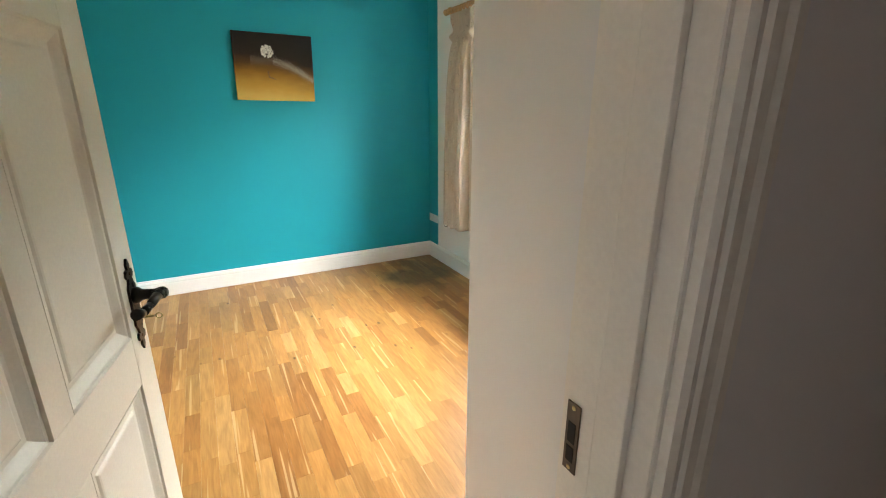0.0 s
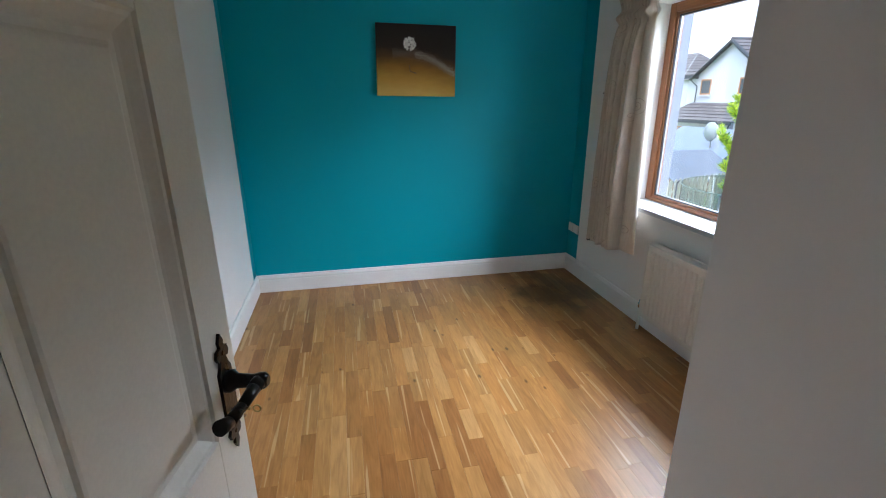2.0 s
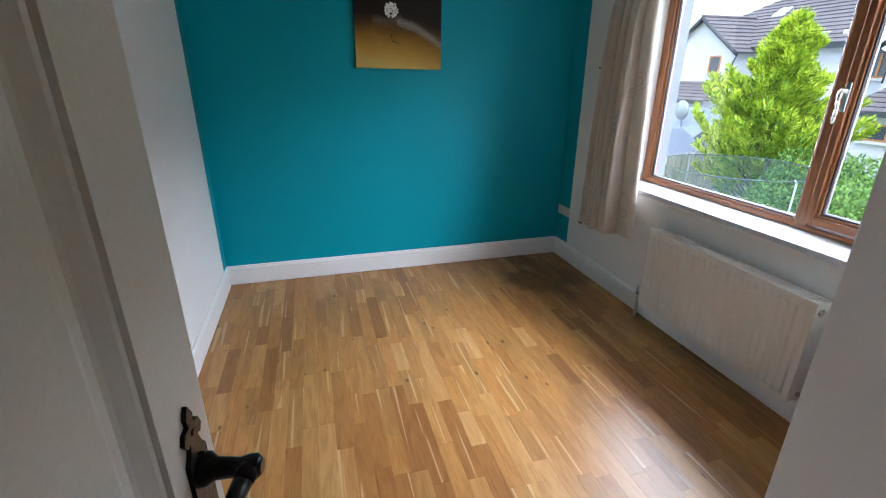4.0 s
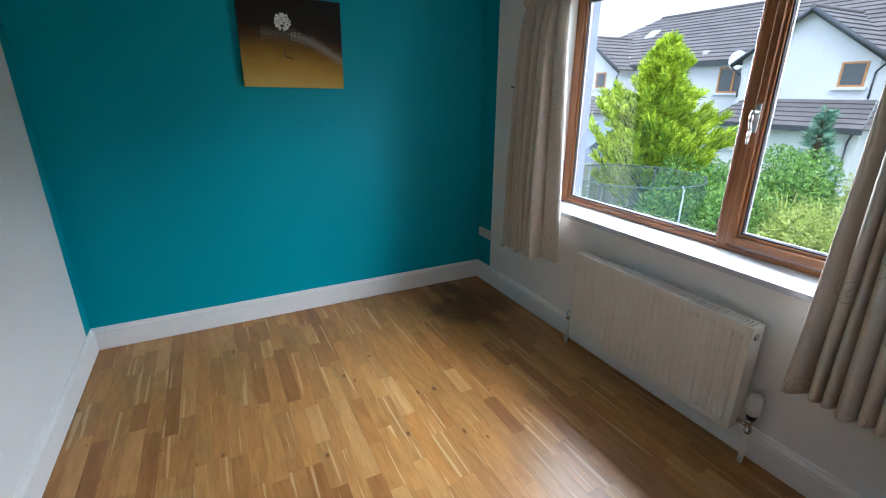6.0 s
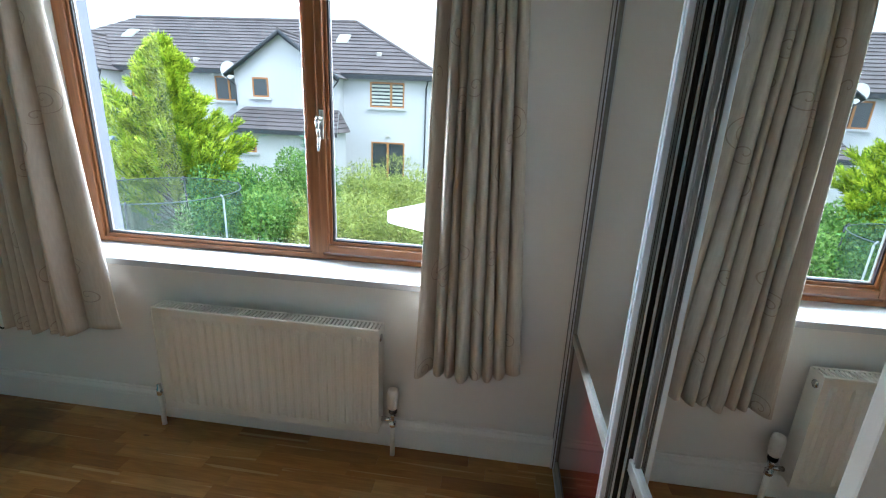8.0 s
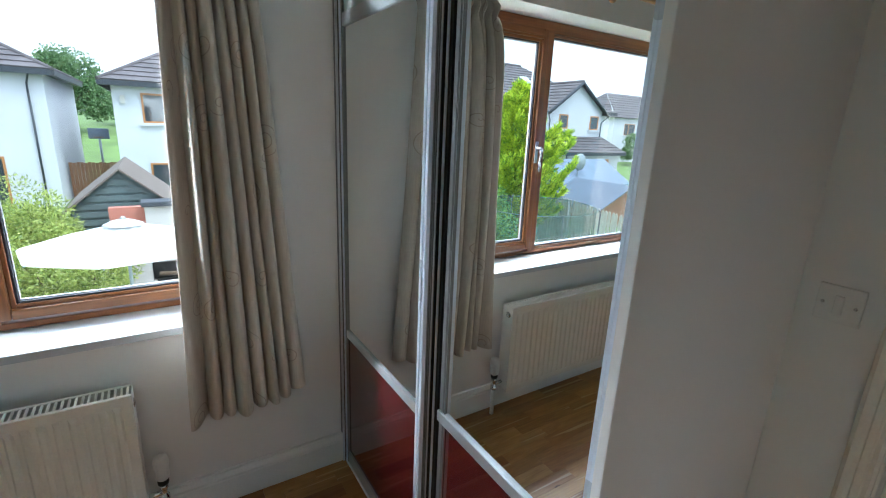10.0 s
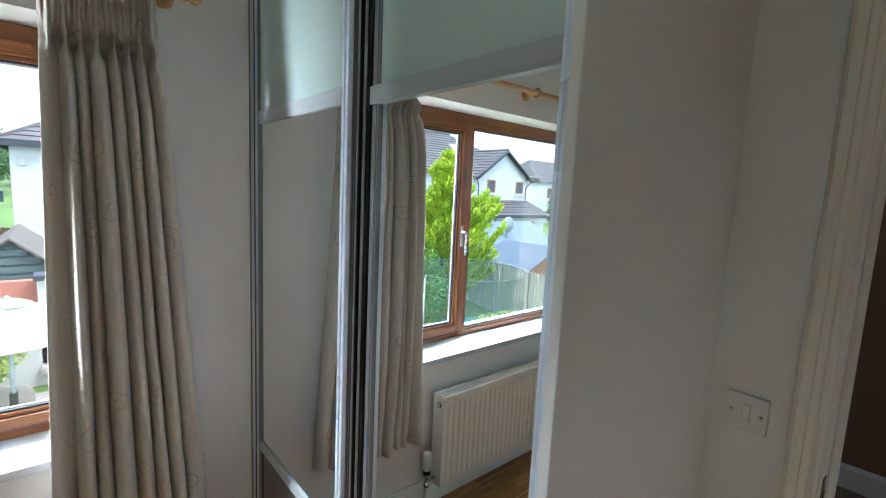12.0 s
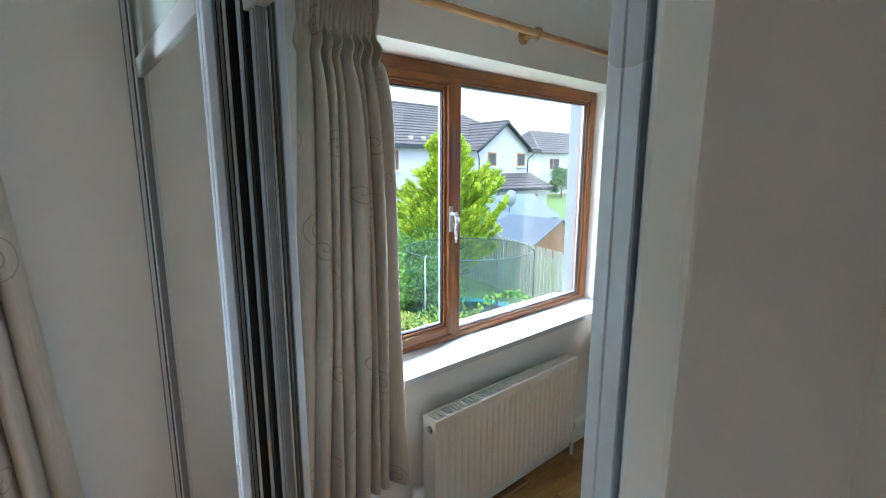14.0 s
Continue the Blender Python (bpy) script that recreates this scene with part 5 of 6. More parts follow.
lo = [bm.verts.new((TX + (TR - 0.05) * math.cos(k * math.tau / n), TY + (TR - 0.05) * math.sin(k * math.tau / n), tz + 0.75)) for k in range(n)]
hi = [bm.verts.new((TX + (TR - 0.04) * math.cos(k * math.tau / n), TY + (TR - 0.04) * math.sin(k * math.tau / n), tz + 2.35)) for k in range(n)]
for k in range(n):
    bm.faces.new((lo[k], lo[(k + 1) % n], hi[(k + 1) % n], hi[k])).smooth = True
part("safety_net", bm, M_net, tramp)
for k in range(6):
    a = k * math.tau / 6 + 0.35
    cx2, cy2 = TX + (TR + 0.04) * math.cos(a), TY + (TR + 0.04) * math.sin(a)
    part("pole", tubes([(cx2, cy2, tz), (cx2, cy2, tz + 2.3), (cx2 - 0.05 * math.cos(a), cy2 - 0.05 * math.sin(a), tz + 2.36)], 0.016, 8), M_steel if k in (1, 4) else M_fascia, tramp)

# paling fence
fence = thing("fence", (8.5, 11.4, ground_z(8.5, 11.4)), "weathered grey timber paling fence", "fence")
F0, F1 = Vector((5.4, 11.1, 0)), Vector((13.6, 11.9, 0))
nfp = 62
pal_me = None
for i in range(nfp):
    p = F0.lerp(F1, i / (nfp - 1))
    zz = ground_z(p.x, p.y)
    if pal_me is None:
        bmx = bmesh.new()
        prof2 = ((-0.05, 0), (0.05, 0), (0.05, 1.72), (0, 1.80), (-0.05, 1.72))
        f = bmx.faces.new([bmx.verts.new((a, 0, b)) for a, b in prof2])
        ret = bmesh.ops.extrude_face_region(bmx, geom=[f])
        bmesh.ops.translate(bmx, verts=[q for q in ret["geom"] if isinstance(q, bmesh.types.BMVert)], vec=(0, 0.02, 0))
        bmesh.ops.recalc_face_normals(bmx, faces=bmx.faces[:])
        ob = part("slat", bmx, M_fence, fence)
        pal_me = ob.data
    else:
        ob = new("slat", pal_me)
        ob.parent, ob.matrix_parent_inverse = fence, BASE[fence.name].inverted()
    ob.matrix_basis = pose(p.x, p.y, zz, 0, rng.uniform(-1, 1), 5.6)
for hh in (0.4, 1.4):
    part("fence_rail", tubes([(F0.x, F0.y + 0.05, ground_z(F0.x, F0.y) + hh), (F1.x, F1.y + 0.05, ground_z(F1.x, F1.y) + hh)], 0.035, 4), M_fence, fence)


# sheds
def shed(name, label, x0, y0, x1, y1, zt, zr, wall, roof, along):
    z0 = ground_z((x0 + x1) / 2, (y0 + y1) / 2) - 0.2
    t = thing(name, ((x0 + x1) / 2, (y0 + y1) / 2, z0), label, "shed")
    bm_ = bmesh.new()
    if along == 'x':
        c = (y0 + y1) / 2
        pts_ = ((y0, z0), (y1, z0), (y1, zt), (c, zr), (y0, zt))
        a = [bm_.verts.new((x0, p_, q_)) for p_, q_ in pts_]
        b = [bm_.verts.new((x1, p_, q_)) for p_, q_ in pts_]
    else:
        c = (x0 + x1) / 2
        pts_ = ((x0, z0), (x1, z0), (x1, zt), (c, zr), (x0, zt))
        a = [bm_.verts.new((p_, y0, q_)) for p_, q_ in pts_]
        b = [bm_.verts.new((p_, y1, q_)) for p_, q_ in pts_]
    for i in range(5):
        bm_.faces.new((a[i], a[(i + 1) % 5], b[(i + 1) % 5], b[i]))
    bm_.faces.new(a)
    bm_.faces.new(b)
    bmesh.ops.recalc_face_normals(bm_, faces=bm_.faces[:])
    part("walls", bm_, wall, t)
    ov = 0.18
    for sgn in (1, -1):
        bm_ = bmesh.new()
        if along == 'x':
            e = y1 + ov if sgn > 0 else y0 - ov
            q = [(x0 - ov, c, zr), (x1 + ov, c, zr), (x1 + ov, e, zt - ov * (zr - zt) / (abs(e - c))), (x0 - ov, e, zt - ov * (zr - zt) / (abs(e - c)))]
        else:
            e = x1 + ov if sgn > 0 else x0 - ov
            q = [(c, y0 - ov, zr), (c, y1 + ov, zr), (e, y1 + ov, zt - ov * (zr - zt) / abs(e - c)), (e, y0 - ov, zt - ov * (zr - zt) / abs(e - c))]
        lo_ = [bm_.verts.new((p[0], p[1], p[2] + 0.01)) for p in q]
        up_ = [bm_.verts.new((p[0], p[1], p[2] + 0.06)) for p in q]
        for i in range(4):
            bm_.faces.new((lo_[i], lo_[(i + 1) % 4], up_[(i + 1) % 4], up_[i]))
        bm_.faces.new(lo_)
        bm_.faces.new(up_)
        bmesh.ops.recalc_face_normals(bm_, faces=bm_.faces[:])
        part("roof_slope", bm_, roof, t)
    return t


shed("garden_shed", "orange timber shed with a blue-grey felt roof", 12.2, 15.4, 15.0, 19.0, -1.45, -0.60, M_shed, M_felt, 'x')
outhouse = shed("garden_shed", "low outbuilding with a pale blue-grey roof", 15.5, 17.0, 19.0, 21.5, -0.95, 0.10, M_flat_roof, M_flat_roof, 'y')
part("satellite_dish", lathe(bmesh.new(), (15.9, 18.2, 0.12), ((0.03, 0.16), (0.22, 0.13), (0.36, 0.06), (0.42, 0.0)), 20, '-X'), M_steel, outhouse, "dark mesh satellite dish")
part("dish_mast", tubes([(16.0, 18.2, -0.75), (15.95, 18.2, 0.12)], 0.03, 8), M_steel, outhouse)
louvre = shed("garden_shed", "dark boarded shed with a brown pitched roof", 13.0, 1.45, 16.2, 3.45, -0.60, 0.28, M_slat, M_brown_roof, 'x')
for i in range(9):
    zz = -1.5 + i * 0.18
    wdt = 1.0 if zz < -0.72 else max(0.08, 1.0 * (0.20 - zz) / 0.88)
    part("louvre", boxes((12.955, 2.45 - wdt + 0.03, zz, 12.998, 2.45 + wdt - 0.03, zz + 0.13), bevel=0.004), M_slat, louvre)
setting("garden_wall", boxes((11.6, 0.9, -2.6, 11.8, 2.65, -0.35)), M_pink, "terracotta painted garden wall", "wall")
setting("garden_wall", boxes((11.2, -2.4, -2.6, 11.45, 1.40, -0.28), (11.2, 2.02, -2.6, 11.45, 2.62, -1.20), (11.2, 1.40, -1.48, 11.45, 2.02, -0.28), (11.2, 1.40, -2.6, 11.45, 2.02, -1.92), (11.4, 1.40, -1.92, 11.45, 2.02, -1.48)), M_block, "pale rendered garden wall with a hearth recess", "wall")
setting("wall_coping", boxes((11.1, -2.4, -0.279, 11.55, 2.07, -0.18), bevel=0.01), M_fascia, "dark coping on the pale garden wall", "coping")
hearth = thing("garden_fireplace", (11.2, 1.71, -1.92), "dark iron fire grate in the garden wall recess", "fireplace")
# near-black sheet paints the shade at the back of the recess
part("recess_shade_sheet", boxes((11.385, 1.41, -1.915, 11.398, 2.01, -1.485)), M_hole, hearth)
part("log", tubes([(11.3, 1.5, -1.80), (11.3, 1.9, -1.77)], 0.05, 8), M_bark, hearth)
part("grate", boxes((11.24, 1.47, -1.918, 11.37, 1.95, -1.86), bevel=0.008), M_iron, hearth)
part("hearth_slab", boxes((11.02, 1.38, -2.02, 11.198, 2.04, -1.925), bevel=0.008), M_patio, hearth)

# parasol and garden chairs
setting("pavement", boxes((5.9, -2.4, -2.62, 11.1, 3.0, -2.30), bevel=0.01), M_patio, "beige paved patio under the parasol", "patio")
ux, uy = 7.8, 2.2
uz = -2.30
par = thing("parasol", (ux, uy, uz), "open white garden parasol on a grey pole", "parasol")
part("pole", tubes([(ux, uy, uz), (ux, uy, uz + 2.3)], 0.024, 10), M_steel, par)
part("base", lathe(bmesh.new(), (ux, uy, uz), ((0.28, 0), (0.28, 0.05), (0.08, 0.08), (0.05, 0.25)), 20), M_dark_plastic, par)
part("crank_box", boxes((ux - 0.05, uy - 0.04, uz + 1.05, ux + 0.05, uy + 0.04, uz + 1.22), bevel=0.012, segs=2), M_dark_plastic, par)
# eight gores, drawn in between the ribs
bm = bmesh.new()
PR, PD, PT = 1.22, 0.31, uz + 2.38
top = bm.verts.new((ux, uy, PT))
nr = 64
rings_ = []
for q in range(1, 8):
    f = q / 7
    row_ = []
    for k in range(nr):
        a = k * math.tau / nr
        between = abs(math.sin(a * 4 + 0.6))
        rr_ = PR * f * (1 - 0.075 * between ** 0.8)
        row_.append(bm.verts.new((ux + rr_ * math.cos(a), uy + rr_ * math.sin(a), PT - PD * f ** 1.1 - 0.035 * f * (1 - f) * 4 * between)))
    rings_.append(row_)
for k in range(nr):
    bm.faces.new((top, rings_[0][k], rings_[0][(k + 1) % nr])).smooth = True
    for a, b in zip(rings_, rings_[1:]):
        bm.faces.new((a[k], b[k], b[(k + 1) % nr], a[(k + 1) % nr])).smooth = True
part("canopy", bm, M_parasol, par, "white cloth canopy in eight sections")
for k in range(8):
    a = (k * math.pi - 0.6) / 4
    part("rib", tubes([(ux + 0.05 * math.cos(a), uy + 0.05 * math.sin(a), PT - 0.04), (ux + PR * math.cos(a), uy + PR * math.sin(a), PT - PD - 0.012)], 0.007, 5), M_steel, par)
part("vent_cap", lathe(bmesh.new(), (ux, uy, PT - 0.025), ((0.25, 0.0), (0.13, 0.05), (0.02, 0.075)), 16), M_parasol, par)
part("finial", lathe(bmesh.new(), (ux, uy, PT + 0.045), ((0.035, 0), (0.04, 0.015), (0.015, 0.04)), 10), M_steel, par)


def garden_chair(x, y, turn):
    """A moulded chair: dished seat, curved rounded back, four splayed legs; local x points to the back."""
    c = thing("garden_chair", (x, y, uz), "beige moulded garden chair under the parasol", "chair", group="chairs under the parasol", turn=turn)
    part("seat", boxes((-0.24, -0.25, 0.42, 0.22, 0.25, 0.455), bevel=0.016, segs=3), M_patio, c, local=True)
    bm_ = bmesh.new()
    rows_ = []
    for j in range(9):
        f = j / 8
        half_w = 0.27 * math.sqrt(max(0.02, 1 - max(0.0, (f - 0.55) / 0.47) ** 2))
        rows_.append([[bm_.verts.new((0.21 + 0.08 * f - 0.10 * (2 * i / 8 - 1) ** 2 + d, half_w * (2 * i / 8 - 1), 0.44 + 0.44 * f)) for i in range(9)] for d in (0.0, 0.022)])
    for j in range(8):
        for i in range(8):
            bm_.faces.new((rows_[j][0][i], rows_[j][0][i + 1], rows_[j + 1][0][i + 1], rows_[j + 1][0][i])).smooth = True
            bm_.faces.new((rows_[j][1][i + 1], rows_[j][1][i], rows_[j + 1][1][i], rows_[j + 1][1][i + 1])).smooth = True
        for i in (0, 8):
            bm_.faces.new((rows_[j][0][i], rows_[j + 1][0][i], rows_[j + 1][1][i], rows_[j][1][i]))
    for i in range(8):
        bm_.faces.new((rows_[8][0][i], rows_[8][0][i + 1], rows_[8][1][i + 1], rows_[8][1][i]))
    bmesh.ops.recalc_face_normals(bm_, faces=bm_.faces[:])
    part("backrest", bm_, M_patio, c, "rounded moulded back", local=True)
    for dx in (-0.20, 0.18):
        for dy in (-0.21, 0.21):
            part("leg", tubes([(dx * 1.15, dy * 1.1, 0.0), (dx, dy, 0.43)], [0.014, 0.018], 8), M_patio, c, local=True)


for gx_, gy_, gt_ in ((9.35, 2.30, 170), (9.2, 1.45, 200), (8.6, 3.0, 120), (8.2, 0.9, 250)):
    garden_chair(gx_, gy_, gt_)

# boundary fence, hoop and railing between the two far houses
gap = thing("fence", (24, 3.8, ground_z(24, 3.8)), "brown timber boarded fence between the white houses", "fence")
for i in range(14):
    yy = 2.95 + i * 0.125
    part("board", boxes((24.0, yy, ground_z(24, yy) - 0.1, 24.03, yy + 0.115, -0.50 + 0.02 * (i % 3)), bevel=0.006), M_shed, gap)
for zz in (-1.5, -0.75):
    part("fence_rail", boxes((24.031, 2.95, zz, 24.08, 4.69, zz + 0.09), bevel=0.006), M_shed, gap)
hz_ = ground_z(30, 4.05)
hoop = thing("basketball_hoop", (30.6, 4.05, hz_), "grey basketball backboard on a tall post", "hoop")
part("post", tubes([(30.6, 4.05, hz_), (30.6, 4.05, 0.3)], 0.06, 8), M_steel, hoop)
part("backboard", boxes((30.5, 3.6, 0.18, 30.55, 4.5, 0.72), bevel=0.02), M_flat_roof, hoop)
part("rim", ring(bmesh.new(), (30.25, 4.05, 0.28), 0.22, 0.015, 'Z', 18, 6), M_shed, hoop)


# houses
def tiled_slope(name, parent, a, b, c, d, courses, lab=""):
    """A roof slope from eaves a-b up to ridge d-c, as overlapping courses of tiles."""
    a, b, c, d = (Vector(p) for p in (a, b, c, d))
    nrm = (b - a).cross(d - a).normalized()
    if nrm.z < 0:
        nrm = -nrm
    bm_ = bmesh.new()
    for i in range(courses):
        f0, f1 = i / courses, (i + 1) / courses
        l0, r0, l1, r1 = a.lerp(d, f0), b.lerp(c, f0), a.lerp(d, f1), b.lerp(c, f1)
        q = [bm_.verts.new(p) for p in (l0 - nrm * 0.02, r0 - nrm * 0.02, r0 + nrm * 0.045, l0 + nrm * 0.045, r1 + nrm * 0.005, l1 + nrm * 0.005)]
        bm_.faces.new((q[0], q[1], q[2], q[3]))
        bm_.faces.new((q[3], q[2], q[4], q[5]))
    part(name, bm_, M_slate, parent, lab)


def gwindow(parent, x, y0, y1, z0, z1, kind="window", blind=False):
    """A timber window set in a rendered facade that faces west."""
    w = part(kind, boxes((x - 0.03, y0, z0, x + 0.06, y0 + 0.07, z1), (x - 0.03, y1 - 0.07, z0, x + 0.06, y1, z1), (x - 0.03, y0 + 0.07, z0, x + 0.06, y1 - 0.07, z0 + 0.07), (x - 0.03, y0 + 0.07, z1 - 0.07, x + 0.06, y1 - 0.07, z1)), M_frame_far, parent, "brown timber frame")
    part("pane", boxes((x - 0.012, y0 + 0.07, z0 + 0.07, x - 0.006, y1 - 0.07, z1 - 0.07)), M_pane_dark, w)
    if y1 - y0 > 1.1:
        mid = y0 + (y1 - y0) * (0.5 if kind == "patio_door" else 0.38)
        part("mullion", boxes((x - 0.035, mid - 0.05, z0 + 0.07, x - 0.004, mid + 0.05, z1 - 0.07)), M_frame_far, w)
    if kind == "window":
        part("sill", boxes((x - 0.12, y0 - 0.12, z0 - 0.10, x + 0.02, y1 + 0.12, z0)), M_render_wall, w)
    if blind:
        for i in range(6):
            part("blind_slat", boxes((x - 0.0165, y0 + 0.08, z0 + 0.10 + i * 0.16, x - 0.0125, y1 - 0.08, z0 + 0.19 + i * 0.16)), M_blind, w)


M_frame_far = surface("brown_timber_frame", (0.42, 0.19, 0.065), 0.5, vary=0.1)


def pipe(parent, pts_):
    part("downpipe", tubes(pts_, 0.032, 8), M_fascia, parent)


HX, HS, HN, HE, HR, HXR = 22.0, 4.75, 27.6, 2.95, 5.75, 26.0
house = thing("house", (26, 17.25, -2.2), "white rendered two-storey house pair with brown tiled roof", "house", group="houses behind the garden")
part("wall", boxes((HX, HS, -2.4, 30, HN, HE)), M_render_wall, house)
OV = 0.35
ez = HE - 0.05
tiled_slope("roof_slope", house, (HX - OV, HS - OV, ez), (HX - OV, HN + OV, ez), (HXR, HN - 5.0, HR), (HXR, HS + 5.0, HR), 15)
tiled_slope("roof_slope", house, (30 + OV, HN + OV, ez), (30 + OV, HS - OV, ez), (HXR, HS + 5.0, HR), (HXR, HN - 5.0, HR), 15)
tiled_slope("roof_slope", house, (30 + OV, HS - OV, ez), (HX - OV, HS - OV, ez), (HXR, HS + 5.0, HR), (HXR, HS + 5.0, HR), 15)
tiled_slope("roof_slope", house, (HX - OV, HN + OV, ez), (30 + OV, HN + OV, ez), (HXR, HN - 5.0, HR), (HXR, HN - 5.0, HR), 15)
part("fascia", boxes((HX - OV - 0.03, HS - OV, ez - 0.20, HX - OV + 0.03, HN + OV, ez - 0.01), (HX - OV, HS - OV - 0.03, ez - 0.20, 30, HS - OV + 0.03, ez - 0.01)), M_fascia, house)
part("soffit", boxes((HX - OV, HS - OV, ez - 0.16, HX, HN + OV, ez - 0.12), (HX, HS - OV, ez - 0.16, 30, HS, ez - 0.12)), M_fascia, house)
part("ridge", tubes([(HXR, HS + 5.0, HR + 0.03), (HXR, HN - 5.0, HR + 0.03)], 0.09, 8), M_slate, house)
for p0 in ((HX - OV, HS - OV, ez), (30 + OV, HS - OV, ez)):
    part("hip", tubes([p0, (HXR, HS + 5.0, HR + 0.03)], 0.08, 8), M_slate, house)


def gable(y0, y1, x0, za, label):
    """The projecting gable bay with its roof, bargeboards, windows and lean-to."""
    c = (y0 + y1) / 2
    bm_ = bmesh.new()
    pts_ = ((y0, -2.4), (y1, -2.4), (y1, HE - 0.1), (c, za - 0.06), (y0, HE - 0.1))
    a = [bm_.verts.new((x0, p, q)) for p, q in pts_]
    b = [bm_.verts.new((HX + 2.2, p, q)) for p, q in pts_]
    for i in range(5):
        bm_.faces.new((a[i], a[(i + 1) % 5], b[(i + 1) % 5], b[i]))
    bm_.faces.new(a)
    bmesh.ops.recalc_face_normals(bm_, faces=bm_.faces[:])
    part("gable_wall", bm_, M_render_wall, house, label)
    xr = HX + (za - ez) / (HR - ez) * 4 + 0.3
    k = (za - HE + 0.1) / (c - y0)
    for s, e in ((1, y1 + 0.3), (-1, y0 - 0.3)):
        ze = za - k * abs(e - c)
        q = ((x0 - 0.3, e, ze), (HX - OV + 0.2, e, ze), (xr, c, za), (x0 - 0.3, c, za))
        tiled_slope("gable_roof", house, *q, 9)
        part("bargeboard", tubes([(x0 - 0.3, e, ze - 0.07), (x0 - 0.3, c, za - 0.07)], 0.10, 4), M_fascia, house)
        pipe(house, [(x0 - 0.25, e, ze - 0.1), (x0 - 0.06, e - s * 0.35, ze - 0.45), (x0 - 0.06, e - s * 0.35, 1.3)])
    part("ridge", tubes([(x0 - 0.32, c, za + 0.03), (xr, c, za + 0.03)], 0.08, 8), M_slate, house)


gable(9.15, 13.85, 20.8, 4.5, "white gable bay")
gable(20.65, 25.35, 20.8, 4.5, "white gable bay")
for yy0, yy1 in ((12.23, 13.0), (9.45, 10.25), (21.5, 22.27), (24.25, 25.05)):
    gwindow(house, 20.8, yy0, yy1, 1.71, 2.56)
for ya, yb in ((8.45, 13.9), (20.6, 26.05)):
    part("lean_to_wall", boxes((19.5, ya + 0.2, -2.4, 20.8, yb - 0.2, 0.45)), M_render_wall, house)
    tiled_slope("lean_to_roof", house, (19.1, ya, 0.36), (19.1, yb, 0.36), (20.82, yb - 0.5, 1.28), (20.82, ya + 0.5, 1.28), 6)
    part("fascia", boxes((19.08, ya, 0.20, 19.14, yb, 0.37)), M_fascia, house)
    for e0, e1 in ((ya, ya + 0.5), (yb, yb - 0.5)):
        tiled_slope("lean_to_roof", house, (20.82, e0, 0.36), (19.1, e0, 0.36), (20.82, e1, 1.28), (20.82, e1, 1.28), 5)
    pipe(house, [(19.3, ya + 0.3, 0.25), (19.42, ya + 0.45, -0.1), (19.42, ya + 0.45, -2.0)])
gwindow(house, 19.5, 12.3, 13.1, -0.65, -0.05)
gwindow(house, 19.5, 21.4, 22.2, -0.65, -0.05)
gwindow(house, 19.5, 24.2, 24.9, -0.65, -0.05)
gwindow(house, HX, 6.22, 7.85, 1.49, 2.61, "window", True)
gwindow(house, HX, 6.17, 7.80, -2.0, -0.09, "patio_door")
gwindow(house, HX, 14.43, 15.6, 1.49, 2.61)
gwindow(house, HX, 18.9, 20.1, 1.49, 2.61)
part("wall_lamp", boxes((HX - 0.08, 6.88, 0.14, HX, 7.12, 0.25), bevel=0.01), M_block, house)
pipe(house, [(HX - OV, 5.05, ez - 0.1), (HX - 0.05, 5.2, ez - 0.5), (HX - 0.05, 5.2, -2.0)])
pipe(house, [(HX - OV, 14.2, ez - 0.1), (HX - 0.05, 14.2, ez - 0.5), (HX - 0.05, 14.2, -2.0)])
sl = (HR - ez) / (HXR - HX + OV)
for yy in (9.6, 21.4):
    x0, x1 = 24.0, 24.62
    bm = bmesh.new()
    q = [bm.verts.new((x, y, ez + (x - HX + OV) * sl + dz)) for dz in (0.02, 0.12) for x, y in ((x0, yy), (x1, yy), (x1, yy + 0.6), (x0, yy + 0.6))]
    for i in range(4):
        bm.faces.new((q[i], q[(i + 1) % 4], q[4 + (i + 1) % 4], q[4 + i]))
    bm.faces.new(q[4:])
    bmesh.ops.recalc_face_normals(bm, faces=bm.faces[:])
    s_ = part("skylight", bm, M_blind, house, "pale roof window")
for yy in (7.6, 16.5, 17.4):
    xx = 23.0 if yy < 10 else 22.1
    part("roof_vent", boxes((xx, yy, ez + (xx - HX + OV) * sl, xx + 0.3, yy + 0.25, ez + (xx - HX + OV) * sl + 0.22), bevel=0.04), M_block, house)
dish = part("satellite_dish", lathe(bmesh.new(), (21.5, 14.45, 2.85), ((0.02, 0), (0.22, 0.03), (0.36, 0.10), (0.40, 0.16)), 20, '-X'), M_parasol, house, "round white satellite dish")
part("dish_arm", tubes([(22.0, 14.45, 2.6), (21.5, 14.45, 2.8)], 0.03, 6), M_steel, dish)

house2 = thing("house", (26, -2.0, -2.2), "white rendered house with brown hipped roof", "house", group="houses behind the garden")
X2, S2, N2 = 22.2, -8.0, 2.85
part("wall", boxes((X2, S2, -2.4, 30, N2, 2.75)), M_render_wall, house2)
e2 = 2.72
tiled_slope("roof_slope", house2, (X2 - OV, S2 - OV, e2), (X2 - OV, N2 + OV, e2), (26, N2 - 4.2, 5.4), (26, S2 + 4.2, 5.4), 14)
tiled_slope("roof_slope", house2, (X2 - OV, N2 + OV, e2), (30 + OV, N2 + OV, e2), (26, N2 - 4.2, 5.4), (26, N2 - 4.2, 5.4), 14)
